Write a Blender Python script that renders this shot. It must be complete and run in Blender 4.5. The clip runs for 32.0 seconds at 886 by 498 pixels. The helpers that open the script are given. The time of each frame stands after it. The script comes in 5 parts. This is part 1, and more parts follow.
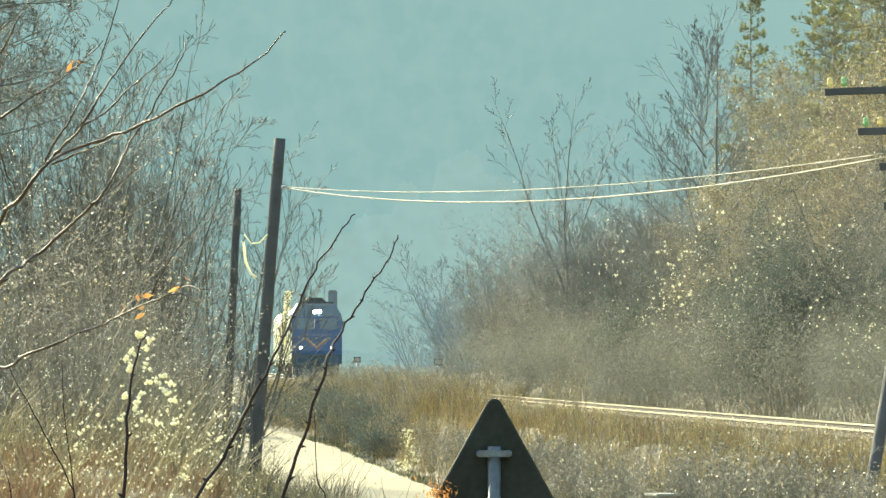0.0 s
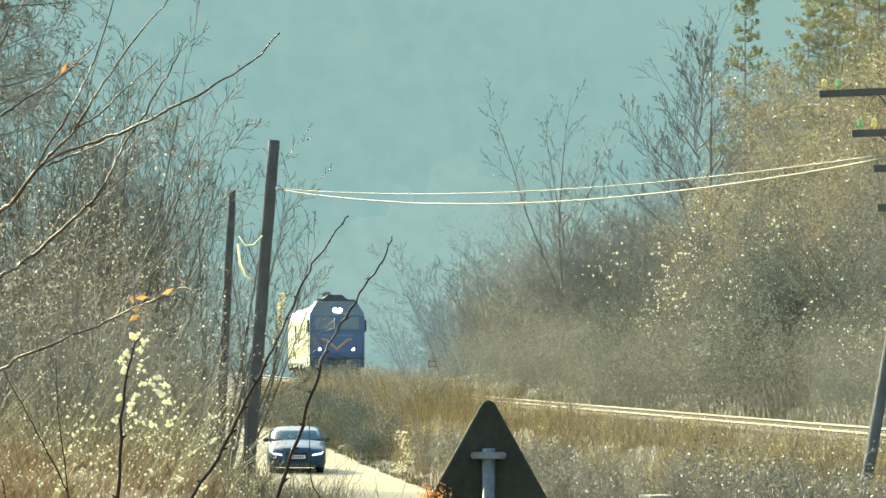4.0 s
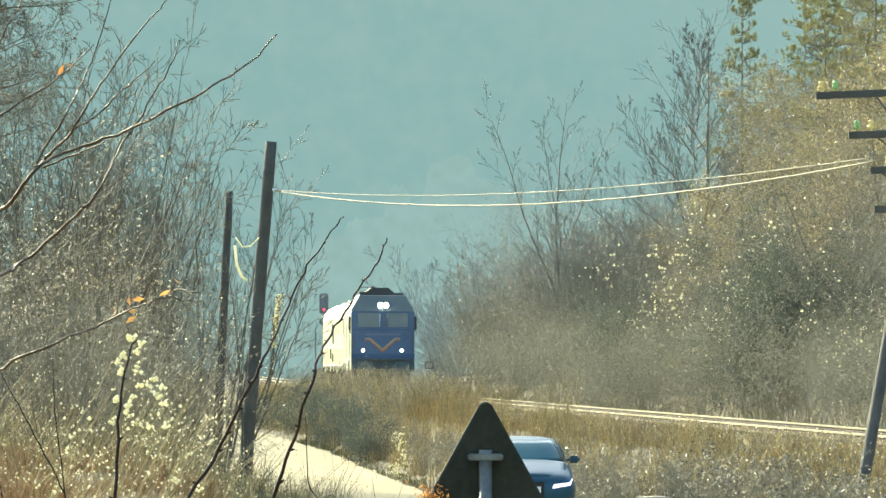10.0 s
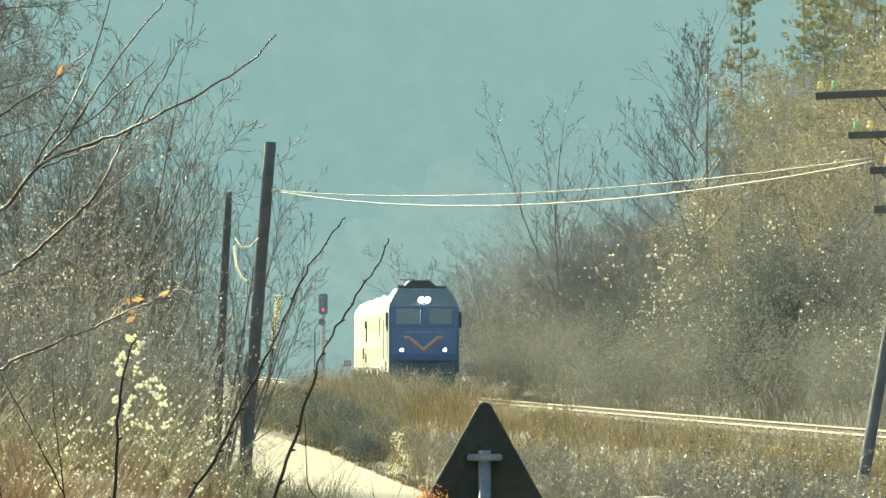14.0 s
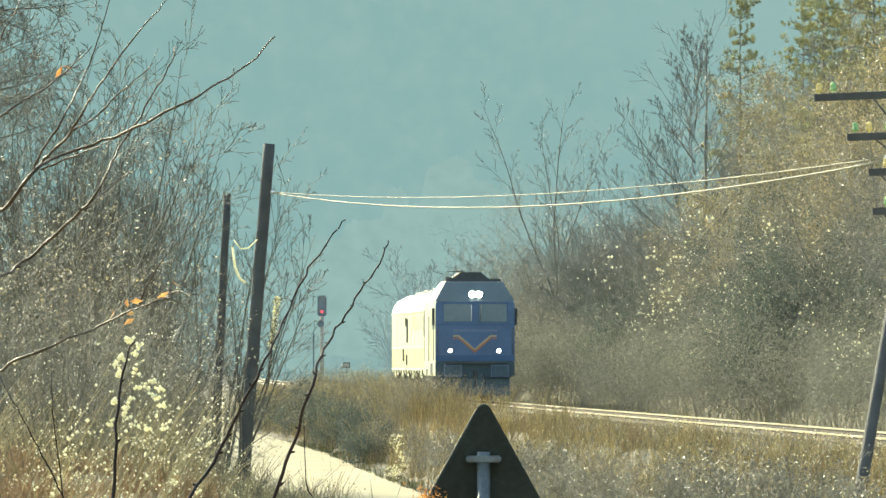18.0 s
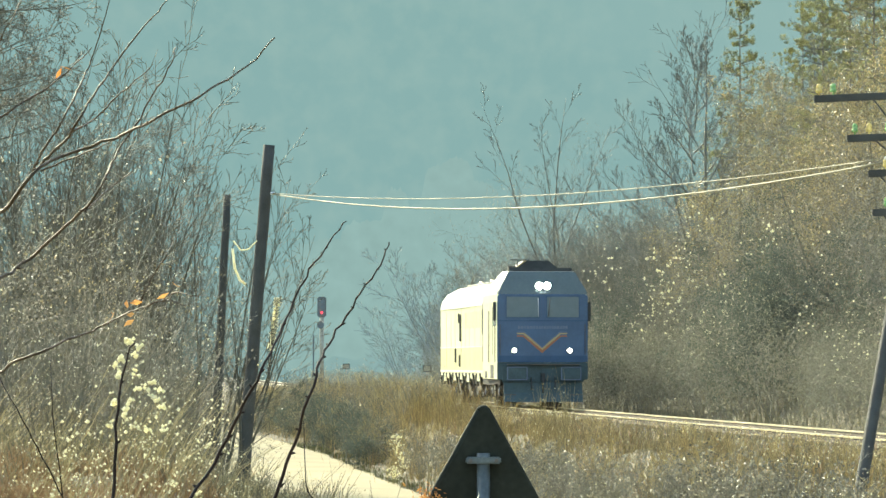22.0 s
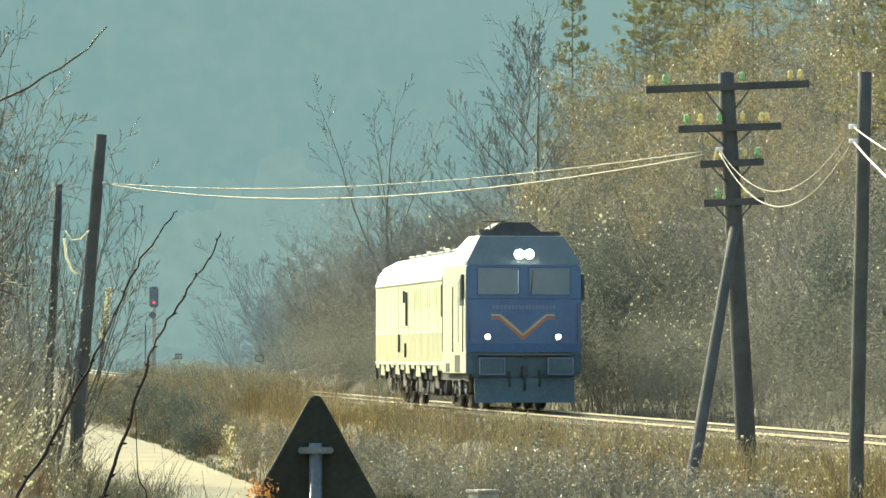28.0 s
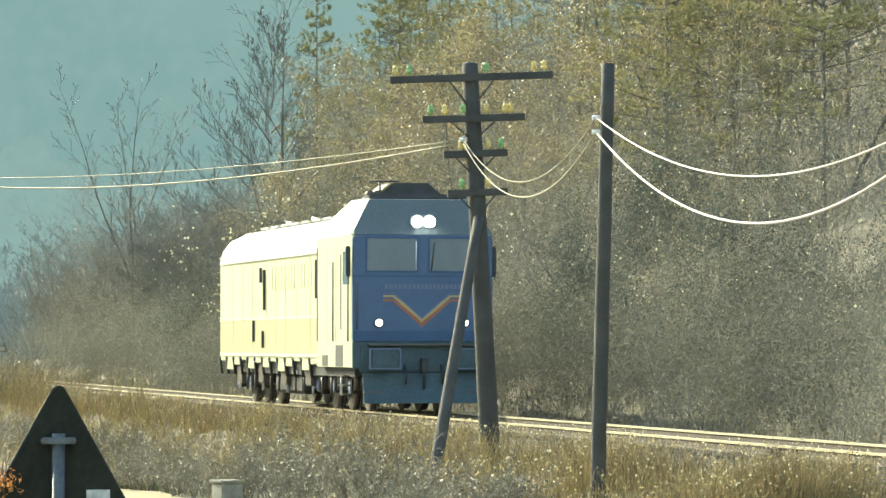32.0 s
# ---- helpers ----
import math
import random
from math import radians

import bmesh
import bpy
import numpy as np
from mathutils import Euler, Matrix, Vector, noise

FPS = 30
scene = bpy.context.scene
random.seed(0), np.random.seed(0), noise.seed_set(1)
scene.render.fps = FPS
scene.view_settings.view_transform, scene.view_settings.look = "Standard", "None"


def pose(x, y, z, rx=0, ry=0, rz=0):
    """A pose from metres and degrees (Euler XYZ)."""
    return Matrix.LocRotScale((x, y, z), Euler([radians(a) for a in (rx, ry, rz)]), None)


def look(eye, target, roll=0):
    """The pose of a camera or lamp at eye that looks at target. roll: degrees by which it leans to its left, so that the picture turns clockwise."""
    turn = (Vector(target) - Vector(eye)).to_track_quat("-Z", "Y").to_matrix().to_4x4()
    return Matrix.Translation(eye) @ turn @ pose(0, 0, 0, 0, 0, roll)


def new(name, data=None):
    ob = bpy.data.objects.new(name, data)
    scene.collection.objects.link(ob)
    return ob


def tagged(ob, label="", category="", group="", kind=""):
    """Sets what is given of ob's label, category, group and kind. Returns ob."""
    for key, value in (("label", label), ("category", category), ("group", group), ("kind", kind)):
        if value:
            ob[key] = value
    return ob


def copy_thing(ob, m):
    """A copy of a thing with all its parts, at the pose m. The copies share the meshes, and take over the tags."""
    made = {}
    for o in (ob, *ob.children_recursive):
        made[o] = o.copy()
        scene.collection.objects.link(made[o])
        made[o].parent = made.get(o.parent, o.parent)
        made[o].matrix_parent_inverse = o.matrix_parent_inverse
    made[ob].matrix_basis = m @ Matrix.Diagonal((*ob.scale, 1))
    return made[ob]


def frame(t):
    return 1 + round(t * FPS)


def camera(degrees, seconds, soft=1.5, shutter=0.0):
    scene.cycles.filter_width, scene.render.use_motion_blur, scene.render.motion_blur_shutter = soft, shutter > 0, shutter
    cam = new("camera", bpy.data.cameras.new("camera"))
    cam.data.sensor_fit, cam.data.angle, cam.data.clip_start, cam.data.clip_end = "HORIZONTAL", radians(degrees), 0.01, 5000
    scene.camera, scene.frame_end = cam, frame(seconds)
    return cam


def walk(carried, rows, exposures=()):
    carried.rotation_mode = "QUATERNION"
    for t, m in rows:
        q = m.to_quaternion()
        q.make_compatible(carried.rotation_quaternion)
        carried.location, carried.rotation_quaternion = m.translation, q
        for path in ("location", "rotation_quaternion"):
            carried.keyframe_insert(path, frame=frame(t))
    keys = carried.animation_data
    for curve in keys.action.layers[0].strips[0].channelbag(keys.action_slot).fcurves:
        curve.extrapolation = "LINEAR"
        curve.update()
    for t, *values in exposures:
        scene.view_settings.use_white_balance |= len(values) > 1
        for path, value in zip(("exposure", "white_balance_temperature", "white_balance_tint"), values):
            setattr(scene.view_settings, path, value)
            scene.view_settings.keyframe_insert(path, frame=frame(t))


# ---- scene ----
EYE = 3.5                     # height of the lens over the far road
E3 = Vector((0, 0, EYE))
cam = camera(12.784, 32.0, soft=1.5)

# seconds, pan and tilt of the tripod head, in thousandths
PAN = [
    (0.0, 0.0, 27.21), (0.5, 0.05, 27.4), (1.0, 0.29, 27.36), (1.5, 0.43, 27.43), (2.0, 0.66, 27.44), (2.5, 0.87, 27.43),
    (3.0, 1.01, 27.43), (3.5, 1.24, 27.54), (5.5, 1.81, 27.83), (6.0, 1.9, 27.87), (7.0, 2.14, 27.87), (8.0, 2.19, 28.06),
    (10.0, 2.21, 28.06), (12.0, 2.37, 28.1), (14.0, 2.4, 28.14), (14.5, 2.46, 28.33), (16.5, 2.61, 28.46), (18.0, 2.7, 28.57),
    (20.0, 2.7, 28.76), (21.5, 2.7, 28.87), (22.5, 2.8, 28.97), (23.0, 4.23, 29.16), (23.5, 13.7, 28.76), (24.0, 19.06, 28.8),
    (24.5, 18.99, 28.9), (26.5, 27.6, 28.83), (27.0, 34.93, 28.03), (27.5, 39.93, 27.79), (28.0, 45.11, 26.39), (28.5, 51.37, 26.71),
    (29.0, 58.23, 26.79), (29.5, 64.47, 26.87), (30.0, 69.7, 26.29), (30.5, 76.79, 25.63), (31.0, 87.81, 24.49), (31.5, 98.34, 23.93),
    (32.0, 110.23, 23.99)]
walk(cam, [(t, look(E3, E3 + Vector((a, 1000, b)))) for t, a, b in PAN],
     exposures=[(0.0, 1.77, 6500, 2), (10.0, 1.69, 6500, 2), (22.5, 1.6, 6500, 2), (27.0, 1.43, 6500, 2), (30.0, 1.43, 6500, 2), (32.0, 1.52, 6500, 2)])

# ---------------- world, sun ----------------
SUN_EL, SUN_AZ = radians(26), radians(-32)          # azimuth from +y, negative to the left
sun_dir = Vector((math.sin(SUN_AZ) * math.cos(SUN_EL), math.cos(SUN_AZ) * math.cos(SUN_EL), math.sin(SUN_EL)))
world = bpy.data.worlds.new("sky")
scene.world = world
world.use_nodes = True
wn = world.node_tree.nodes
sky = wn.new("ShaderNodeTexSky")
sky.sky_type = "NISHITA"
sky.sun_disc = False
sky.sun_elevation, sky.sun_rotation = SUN_EL, SUN_AZ
sky.dust_density, sky.air_density = 2.5, 1.2
wn["Background"].inputs["Strength"].default_value = 0.15
world.node_tree.links.new(sky.outputs[0], wn["Background"].inputs["Color"])
sun = new("sun", bpy.data.lights.new("sun", "SUN"))
sun.data.energy, sun.data.angle, sun.data.color = 2.75, radians(0.6), (1.0, 0.95, 0.7)
sun.matrix_world = look(sun_dir * 400, (0, 0, 0))


# ---------------- materials ----------------
def mat(name, col, rough=0.7, metal=0.0, var=0.25, scale=4.0, fine=40.0, bump=0.0, hue=None, thin=0.0, spec=0.5, island=0.0, obj=0.0):
    """Noise at two scales varies the colour between col and hue (or a darker col)."""
    m = bpy.data.materials.new(name)
    m.use_nodes = True
    n, l = m.node_tree.nodes, m.node_tree.links
    b = n["Principled BSDF"]
    b.inputs["Roughness"].default_value = rough
    b.inputs["Metallic"].default_value = metal
    b.inputs["Specular IOR Level"].default_value = spec
    co = n.new("ShaderNodeNewGeometry")
    a, c = n.new("ShaderNodeTexNoise"), n.new("ShaderNodeTexNoise")
    a.inputs["Scale"].default_value, c.inputs["Scale"].default_value = scale, fine
    a.inputs["Detail"].default_value = c.inputs["Detail"].default_value = 3
    for x in (a, c):
        l.new(co.outputs["Position"], x.inputs["Vector"])
    mul = n.new("ShaderNodeMath")
    mul.operation = "MULTIPLY_ADD"
    l.new(a.outputs["Fac"], mul.inputs[0])
    mul.inputs[1].default_value = 0.6
    half = n.new("ShaderNodeMath")
    half.operation = "MULTIPLY"
    l.new(c.outputs["Fac"], half.inputs[0])
    half.inputs[1].default_value = 0.4
    l.new(half.outputs[0], mul.inputs[2])
    fac = mul.outputs[0]
    if island:
        mx = n.new("ShaderNodeMath")
        mx.operation = "MULTIPLY_ADD"
        l.new(co.outputs["Random Per Island"], mx.inputs[0])
        mx.inputs[1].default_value = island
        sub = n.new("ShaderNodeMath")
        sub.operation = "SUBTRACT"
        l.new(fac, sub.inputs[0])
        sub.inputs[1].default_value = island / 2
        l.new(sub.outputs[0], mx.inputs[2])
        fac = mx.outputs[0]
    ramp = n.new("ShaderNodeMapRange")
    ramp.inputs["From Min"].default_value, ramp.inputs["From Max"].default_value = 0.3, 0.7
    l.new(fac, ramp.inputs["Value"])
    mix = n.new("ShaderNodeMix")
    mix.data_type = "RGBA"
    hue = hue or tuple(v * (1 - var) for v in col)
    lift = tuple(min(1, v * (1 + var * 0.5)) for v in col)
    mix.inputs["A"].default_value, mix.inputs["B"].default_value = (*hue, 1), (*lift, 1)
    l.new(ramp.outputs[0], mix.inputs["Factor"])
    tint = mix.outputs["Result"]
    if obj:
        info, rg, hs = n.new("ShaderNodeObjectInfo"), n.new("ShaderNodeMapRange"), n.new("ShaderNodeHueSaturation")
        rg.inputs["To Min"].default_value, rg.inputs["To Max"].default_value = 1 - obj, 1 + obj
        l.new(info.outputs["Random"], rg.inputs["Value"])
        l.new(rg.outputs[0], hs.inputs["Value"])
        l.new(tint, hs.inputs["Color"])
        tint = hs.outputs[0]
    l.new(tint, b.inputs["Base Color"])
    if bump:
        bp = n.new("ShaderNodeBump")
        bp.inputs["Strength"].default_value = bump
        bp.inputs["Distance"].default_value = 0.05
        l.new(c.outputs["Fac"], bp.inputs["Height"])
        l.new(bp.outputs[0], b.inputs["Normal"])
    if thin:
        tr = n.new("ShaderNodeBsdfTranslucent")
        l.new(tint, tr.inputs["Color"])
        sh = n.new("ShaderNodeMixShader")
        sh.inputs[0].default_value = thin
        l.new(b.outputs[0], sh.inputs[1])
        l.new(tr.outputs[0], sh.inputs[2])
        l.new(sh.outputs[0], n["Material Output"].inputs["Surface"])
    return m


def glow(name, col, strength):
    m = bpy.data.materials.new(name)
    m.use_nodes = True
    b = m.node_tree.nodes["Principled BSDF"]
    b.inputs["Base Color"].default_value = (*col, 1)
    b.inputs["Emission Color"].default_value = (*col, 1)
    b.inputs["Emission Strength"].default_value = strength
    return m


M_GROUND = mat("dry_soil", (0.2, 0.17, 0.11), 0.95, var=0.5, scale=0.35, fine=6, bump=0.6, hue=(0.09, 0.085, 0.055))
M_ROAD = mat("pale_asphalt", (0.42, 0.355, 0.19), 0.7, var=0.22, scale=0.5, fine=30, bump=0.1, spec=0.2)
M_BALLAST = mat("ballast", (0.1, 0.09, 0.075), 0.9, var=0.5, scale=3, fine=25, bump=1.0)
M_RAIL = mat("worn_rail_steel", (0.9, 0.8, 0.55), 0.4, 0.75, var=0.2, scale=3, fine=30)
M_RAILSIDE = mat("rusty_rail_web", (0.09, 0.07, 0.05), 0.8, var=0.3)
M_SLEEPER = mat("sleeper_concrete", (0.16, 0.145, 0.12), 0.9, var=0.35, scale=5, fine=30, bump=0.3)
M_BLUE = mat("blue_loco_paint", (0.072, 0.132, 0.235), 0.35, var=0.2, scale=1.2, fine=12)
M_BLUEDARK = mat("dark_blue_loco_paint", (0.04, 0.1, 0.2), 0.45, var=0.25, scale=1.5, fine=14)
M_TEAL = mat("grey_teal_bufferbeam", (0.066, 0.108, 0.118), 0.55, var=0.35, scale=2, fine=16)
# sun glare on the body side is put into this pale cream
M_CREAM = mat("sun_washed_side_paint", (0.68, 0.68, 0.44), 0.4, var=0.14, scale=0.8, fine=9)
M_CREAMLOW = mat("dusty_lower_side_paint", (0.5, 0.48, 0.27), 0.5, var=0.2, scale=1.2, fine=9)
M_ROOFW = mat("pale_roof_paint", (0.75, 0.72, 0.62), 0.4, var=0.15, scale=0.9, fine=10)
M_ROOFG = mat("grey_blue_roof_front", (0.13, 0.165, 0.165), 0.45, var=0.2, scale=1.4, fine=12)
# black raised towards grey, with the veil of haze put into it
M_BLACK = mat("haze_lifted_black_paint", (0.06, 0.062, 0.058), 0.6, var=0.4, scale=4)
M_STEEL = mat("wheel_steel", (0.16, 0.14, 0.12), 0.5, 0.6, var=0.3)
M_YELLOW = mat("yellow_stripe_paint", (0.5, 0.38, 0.18), 0.45, var=0.1)
M_ORANGE = mat("orange_stripe_paint", (0.4, 0.15, 0.07), 0.45, var=0.1)
M_GREY = mat("pale_grey_lettering", (0.14, 0.18, 0.26), 0.5, var=0.1)
M_LAMP = glow("head_lamp_glow", (1.0, 0.98, 0.9), 24)
M_LAMP2 = glow("marker_lamp_glow", (1.0, 0.95, 0.8), 9)
M_CARLIGHT = glow("car_lamp_glow", (0.8, 0.72, 1.0), 0.8)
M_RED = glow("red_signal_glow", (1.0, 0.05, 0.07), 0.9)
# grey-blue reflection is put into the base colour of the panes
M_GLASS = mat("reflection_tinted_glass", (0.17, 0.225, 0.25), 0.06, var=0.1, spec=0.8)
M_CARGLASS = mat("car_window_glass", (0.025, 0.1, 0.12), 0.08, var=0.1, spec=0.08)
M_CARPAINT = mat("dark_blue_car_paint", (0.02, 0.068, 0.1), 0.32, 0.0, var=0.1, spec=0.2)
M_TYRE = mat("tyre_rubber", (0.02, 0.02, 0.02), 0.85)
M_ALLOY = mat("alloy_rim", (0.5, 0.5, 0.5), 0.3, 0.8)
# haze in front of the signal is put into this lighter grey
M_SIGHEAD = mat("haze_greyed_signal_paint", (0.15, 0.18, 0.19), 0.7, var=0.2)
M_PLATE = mat("white_plate", (0.75, 0.75, 0.72), 0.4, var=0.05)
M_SIGN = mat("dark_sign_back", (0.034, 0.036, 0.026), 0.8, var=0.4, scale=5, fine=40, spec=0.1)
M_POST = mat("galvanised_post", (0.13, 0.15, 0.15), 0.5, 0.3, var=0.4, scale=12, fine=60)
M_STICK = mat("white_sticker", (0.55, 0.55, 0.5), 0.5, var=0.3, scale=40)
M_WOODPOLE = mat("weathered_pole_wood", (0.072, 0.072, 0.062), 0.8, var=0.4, scale=3, fine=50, bump=0.4)
M_INSUL = mat("green_glass_insulator", (0.4, 0.62, 0.25), 0.1, var=0.5, hue=(0.08, 0.25, 0.08), scale=25, spec=0.9, thin=0.3)
M_INSULY = mat("amber_glass_insulator", (0.85, 0.72, 0.28), 0.1, var=0.5, hue=(0.45, 0.32, 0.1), scale=25, spec=0.9, thin=0.3)
M_WIRE = mat("pale_worn_cable", (0.27, 0.25, 0.16), 0.6, 0.0, var=0.15, spec=0.4)
# brighter copy for the near spans, their sun glow put into the colour
M_WIREHOT = mat("sun_bright_cable_sheath", (0.6, 0.54, 0.48), 0.3, 0.1, var=0.05)
M_CONC = mat("weathered_concrete", (0.4, 0.38, 0.3), 0.9, var=0.35, scale=6, fine=40, bump=0.3)
M_TWIG = mat("grey_brown_twigs", (0.255, 0.25, 0.2), 0.6, var=0.45, scale=1.5, fine=20, spec=0.3, obj=0.25)
M_TWIGL = mat("pale_thicket_twigs", (0.235, 0.22, 0.165), 0.5, var=0.5, scale=1.2, fine=20, spec=0.4, obj=0.25)
M_FARTWIG = mat("grey_tree_twigs", (0.18, 0.18, 0.152), 0.6, var=0.4, scale=1.2, fine=20, spec=0.3)
# haze over the far trees is put into this pale bluish twig colour
M_HAZETWIG = mat("haze_tinted_far_twigs", (0.3, 0.335, 0.32), 0.7, var=0.25, scale=1.2, fine=20, spec=0.2)
# inner shade of the thicket is put into this wood colour
M_THICKET = mat("shaded_thicket_wood", (0.215, 0.195, 0.135), 0.6, var=0.5, scale=1.2, fine=20, spec=0.4, obj=0.3)
M_BARK = mat("bare_tree_bark", (0.17, 0.155, 0.125), 0.85, var=0.4, scale=1.5, fine=20, bump=0.3)
M_NEARTWIG = mat("foreground_twig_bark", (0.085, 0.055, 0.024), 0.6, var=0.5, scale=8, fine=60, spec=0.24, hue=(0.03, 0.022, 0.013), bump=0.3)
M_DARKTWIG = mat("dark_thorny_bark", (0.03, 0.02, 0.017), 0.8, var=0.4, scale=10, fine=60, spec=0.2)
M_LEAF = mat("withered_leaves", (0.265, 0.245, 0.175), 0.4, var=0.3, scale=0.3, fine=9, hue=(0.13, 0.128, 0.1), spec=0.5, thin=0.4, island=0.4, obj=0.45)
M_GOLD = mat("golden_brown_leaves", (0.335, 0.275, 0.13), 0.38, var=0.3, scale=0.3, fine=9, hue=(0.11, 0.097, 0.058), spec=0.6, thin=0.38, island=0.6, obj=0.3)
M_ORLEAF = mat("orange_dead_leaves", (0.54, 0.29, 0.09), 0.6, var=0.4, scale=9, hue=(0.36, 0.14, 0.035), thin=0.5, island=0.6)
M_PINE = mat("pine_needles", (0.5, 0.49, 0.26), 0.5, var=0.4, scale=1, fine=8, thin=0.6, island=0.5)
M_FLUFF = mat("seed_fluff", (0.95, 0.9, 0.66), 0.9, var=0.15, thin=0.5)
M_GRASS = mat("dry_weeds", (0.52, 0.43, 0.22), 0.6, var=0.5, scale=0.5, fine=4, hue=(0.23, 0.195, 0.11), thin=0.45, island=0.7)
M_WEED = mat("olive_weeds", (0.32, 0.29, 0.18), 0.6, var=0.5, scale=0.4, fine=5, hue=(0.17, 0.16, 0.11), thin=0.45, island=0.5)
M_PALEGRASS = mat("pale_dry_grass", (0.5, 0.425, 0.225), 0.6, var=0.4, scale=0.4, fine=5, thin=0.4, island=0.5)
M_GREEN = mat("green_verge_grass", (0.16, 0.17, 0.05), 0.7, var=0.5, scale=1, thin=0.3, island=0.5)
M_ORGRASS = mat("rust_grass", (0.46, 0.3, 0.15), 0.7, var=0.4, scale=1, thin=0.35, island=0.5)
M_BRAMBLE = mat("bramble_leaves", (0.21, 0.205, 0.155), 0.7, var=0.3, scale=0.3, fine=9, hue=(0.13, 0.135, 0.108), spec=0.15, thin=0.5, island=0.2, obj=0.4)
M_NET = mat("dark_bare_branches", (0.125, 0.116, 0.082), 0.65, var=0.5, scale=1.5, fine=20, spec=0.22)
M_IVY = mat("dark_ivy_leaves", (0.115, 0.135, 0.11), 0.85, spec=0.08, var=0.3, scale=1, fine=9, thin=0.35, island=0.2, obj=0.15)


# ---------------- plan ----------------
def track_x(y):
    return 17.5 - 0.1065 * y


def rail_z(y):
    """Top of rail: a slight dip half way along."""
    return EYE - 1.47 + 0.000018 * (min(max(y, 30), 300) - 130) ** 2 * (0.55 if y > 130 else 0.3)


def smooth(a, b, v):
    k = min(max((v - a) / (b - a), 0), 1)
    return k * k * (3 - 2 * k)


def road_z(y):
    return EYE - 2.78 - 0.88 * smooth(66, 110, y) + 0.3 * smooth(116, 150, y) - 0.14 * (1 - smooth(36, 58, y))


ROAD_L, ROAD_R = -11.6, -5.9


def bank_foot(y):
    """Foot of the railway bank, which comes nearer to the road towards the lens."""
    return ROAD_R + 0.5 - 1.0 * (1 - smooth(62, 85, y))


def ground_z(x, y):
    u = x - track_x(y)
    rz, tz = road_z(y), rail_z(y) - 0.55
    if u < ROAD_L - 0.4:
        z = rz + 1.15 * smooth(ROAD_L - 0.4, ROAD_L - 4.5, u) + 0.02 * max(0, ROAD_L - 4.5 - u)
    elif u < bank_foot(y):
        z = rz
    elif u < -2.9:
        near = 1.3 * (1 - smooth(62, 85, y))
        z = rz + (tz - rz) * smooth(bank_foot(y), -2.9 - near, u)
    elif u < 4.2:
        z = tz
    else:
        fade = 1 - 0.85 * smooth(165, 260, y)
        rise = 0.55 * (u - 4.2) * fade
        z = tz + min(rise, 28 + 0.12 * rise)
    if u < ROAD_L - 0.4 or u > 4.2 or ROAD_R + 0.8 < u < -3.2:
        z += 0.22 * noise.noise(Vector((x * 0.35, y * 0.35, 0))) + 0.08 * noise.noise(Vector((x * 1.3, y * 1.3, 5)))
    z -= 3.2 * smooth(262, 310, y) * smooth(3.5, 9, abs(u))
    far = smooth(330, 600, y)
    return z * (1 - far) - far * 7.0


def aim(h, v, d):
    """A place by its bearing: h to the right and v up from the lens, in thousandths of the distance d along y."""
    return Vector((d * h / 1000, d, EYE + d * v / 1000))


# ---------------- mesh helpers ----------------
def mesh_of(name, verts, faces, material, smooth_faces=False):
    me = bpy.data.meshes.new(name)
    me.from_pydata([tuple(v) for v in verts] if not isinstance(verts, np.ndarray) else verts.tolist(), [], faces if isinstance(faces, list) else faces.tolist())
    me.materials.append(material)
    if smooth_faces:
        me.polygons.foreach_set("use_smooth", [True] * len(me.polygons))
    me.update()
    return me


def part(name, bm, material, parent, label=""):
    if isinstance(bm, bmesh.types.BMesh):
        me = bpy.data.meshes.new(name)
        bm.to_mesh(me)
        bm.free()
        me.materials.append(material)
    else:
        me = bm
    ob = new(name, me)
    ob.parent = parent
    if label:
        ob["label"] = label
    return ob


def box(x0, x1, y0, y1, z0, z1, bevel=0.0, bm=None, m=None):
    own = bmesh.new()
    r = bmesh.ops.create_cube(own, size=1)
    for v in r["verts"]:
        v.co = Vector(((x0 + x1) / 2 + v.co.x * (x1 - x0), (y0 + y1) / 2 + v.co.y * (y1 - y0), (z0 + z1) / 2 + v.co.z * (z1 - z0)))
    if bevel:
        bmesh.ops.bevel(own, geom=own.edges[:], offset=bevel, segments=2, affect="EDGES")
    if m is not None:
        own.transform(m)
    return join(bm, own)


def join(bm, own):
    if bm is None:
        return own
    tmp = bpy.data.meshes.new("tmp")
    own.to_mesh(tmp)
    own.free()
    bm.from_mesh(tmp)
    bpy.data.meshes.remove(tmp)
    return bm


def cyl(a, b, r0, r1=None, sides=12, bm=None):
    a, b = Vector(a), Vector(b)
    own = bmesh.new()
    bmesh.ops.create_cone(own, cap_ends=True, segments=sides, radius1=r0, radius2=r0 if r1 is None else r1, depth=(b - a).length)
    own.transform(Matrix.Translation((a + b) / 2) @ (b - a).to_track_quat("Z", "Y").to_matrix().to_4x4())
    for f in own.faces:
        f.smooth = len(f.verts) == 4
    return join(bm, own)


def prism(pts, y0, y1, bevel=0.0, bm=None):
    """Outline in (x, z) pushed from y0 to y1."""
    own = bmesh.new()
    vs = [own.verts.new((x, y0, z)) for x, z in pts]
    f = own.faces.new(vs)
    r = bmesh.ops.extrude_face_region(own, geom=[f])
    for v in r["geom"]:
        if isinstance(v, bmesh.types.BMVert):
            v.co.y = y1
    bmesh.ops.recalc_face_normals(own, faces=own.faces[:])
    if bevel:
        bmesh.ops.bevel(own, geom=own.edges[:], offset=bevel, segments=2, affect="EDGES")
    return join(bm, own)


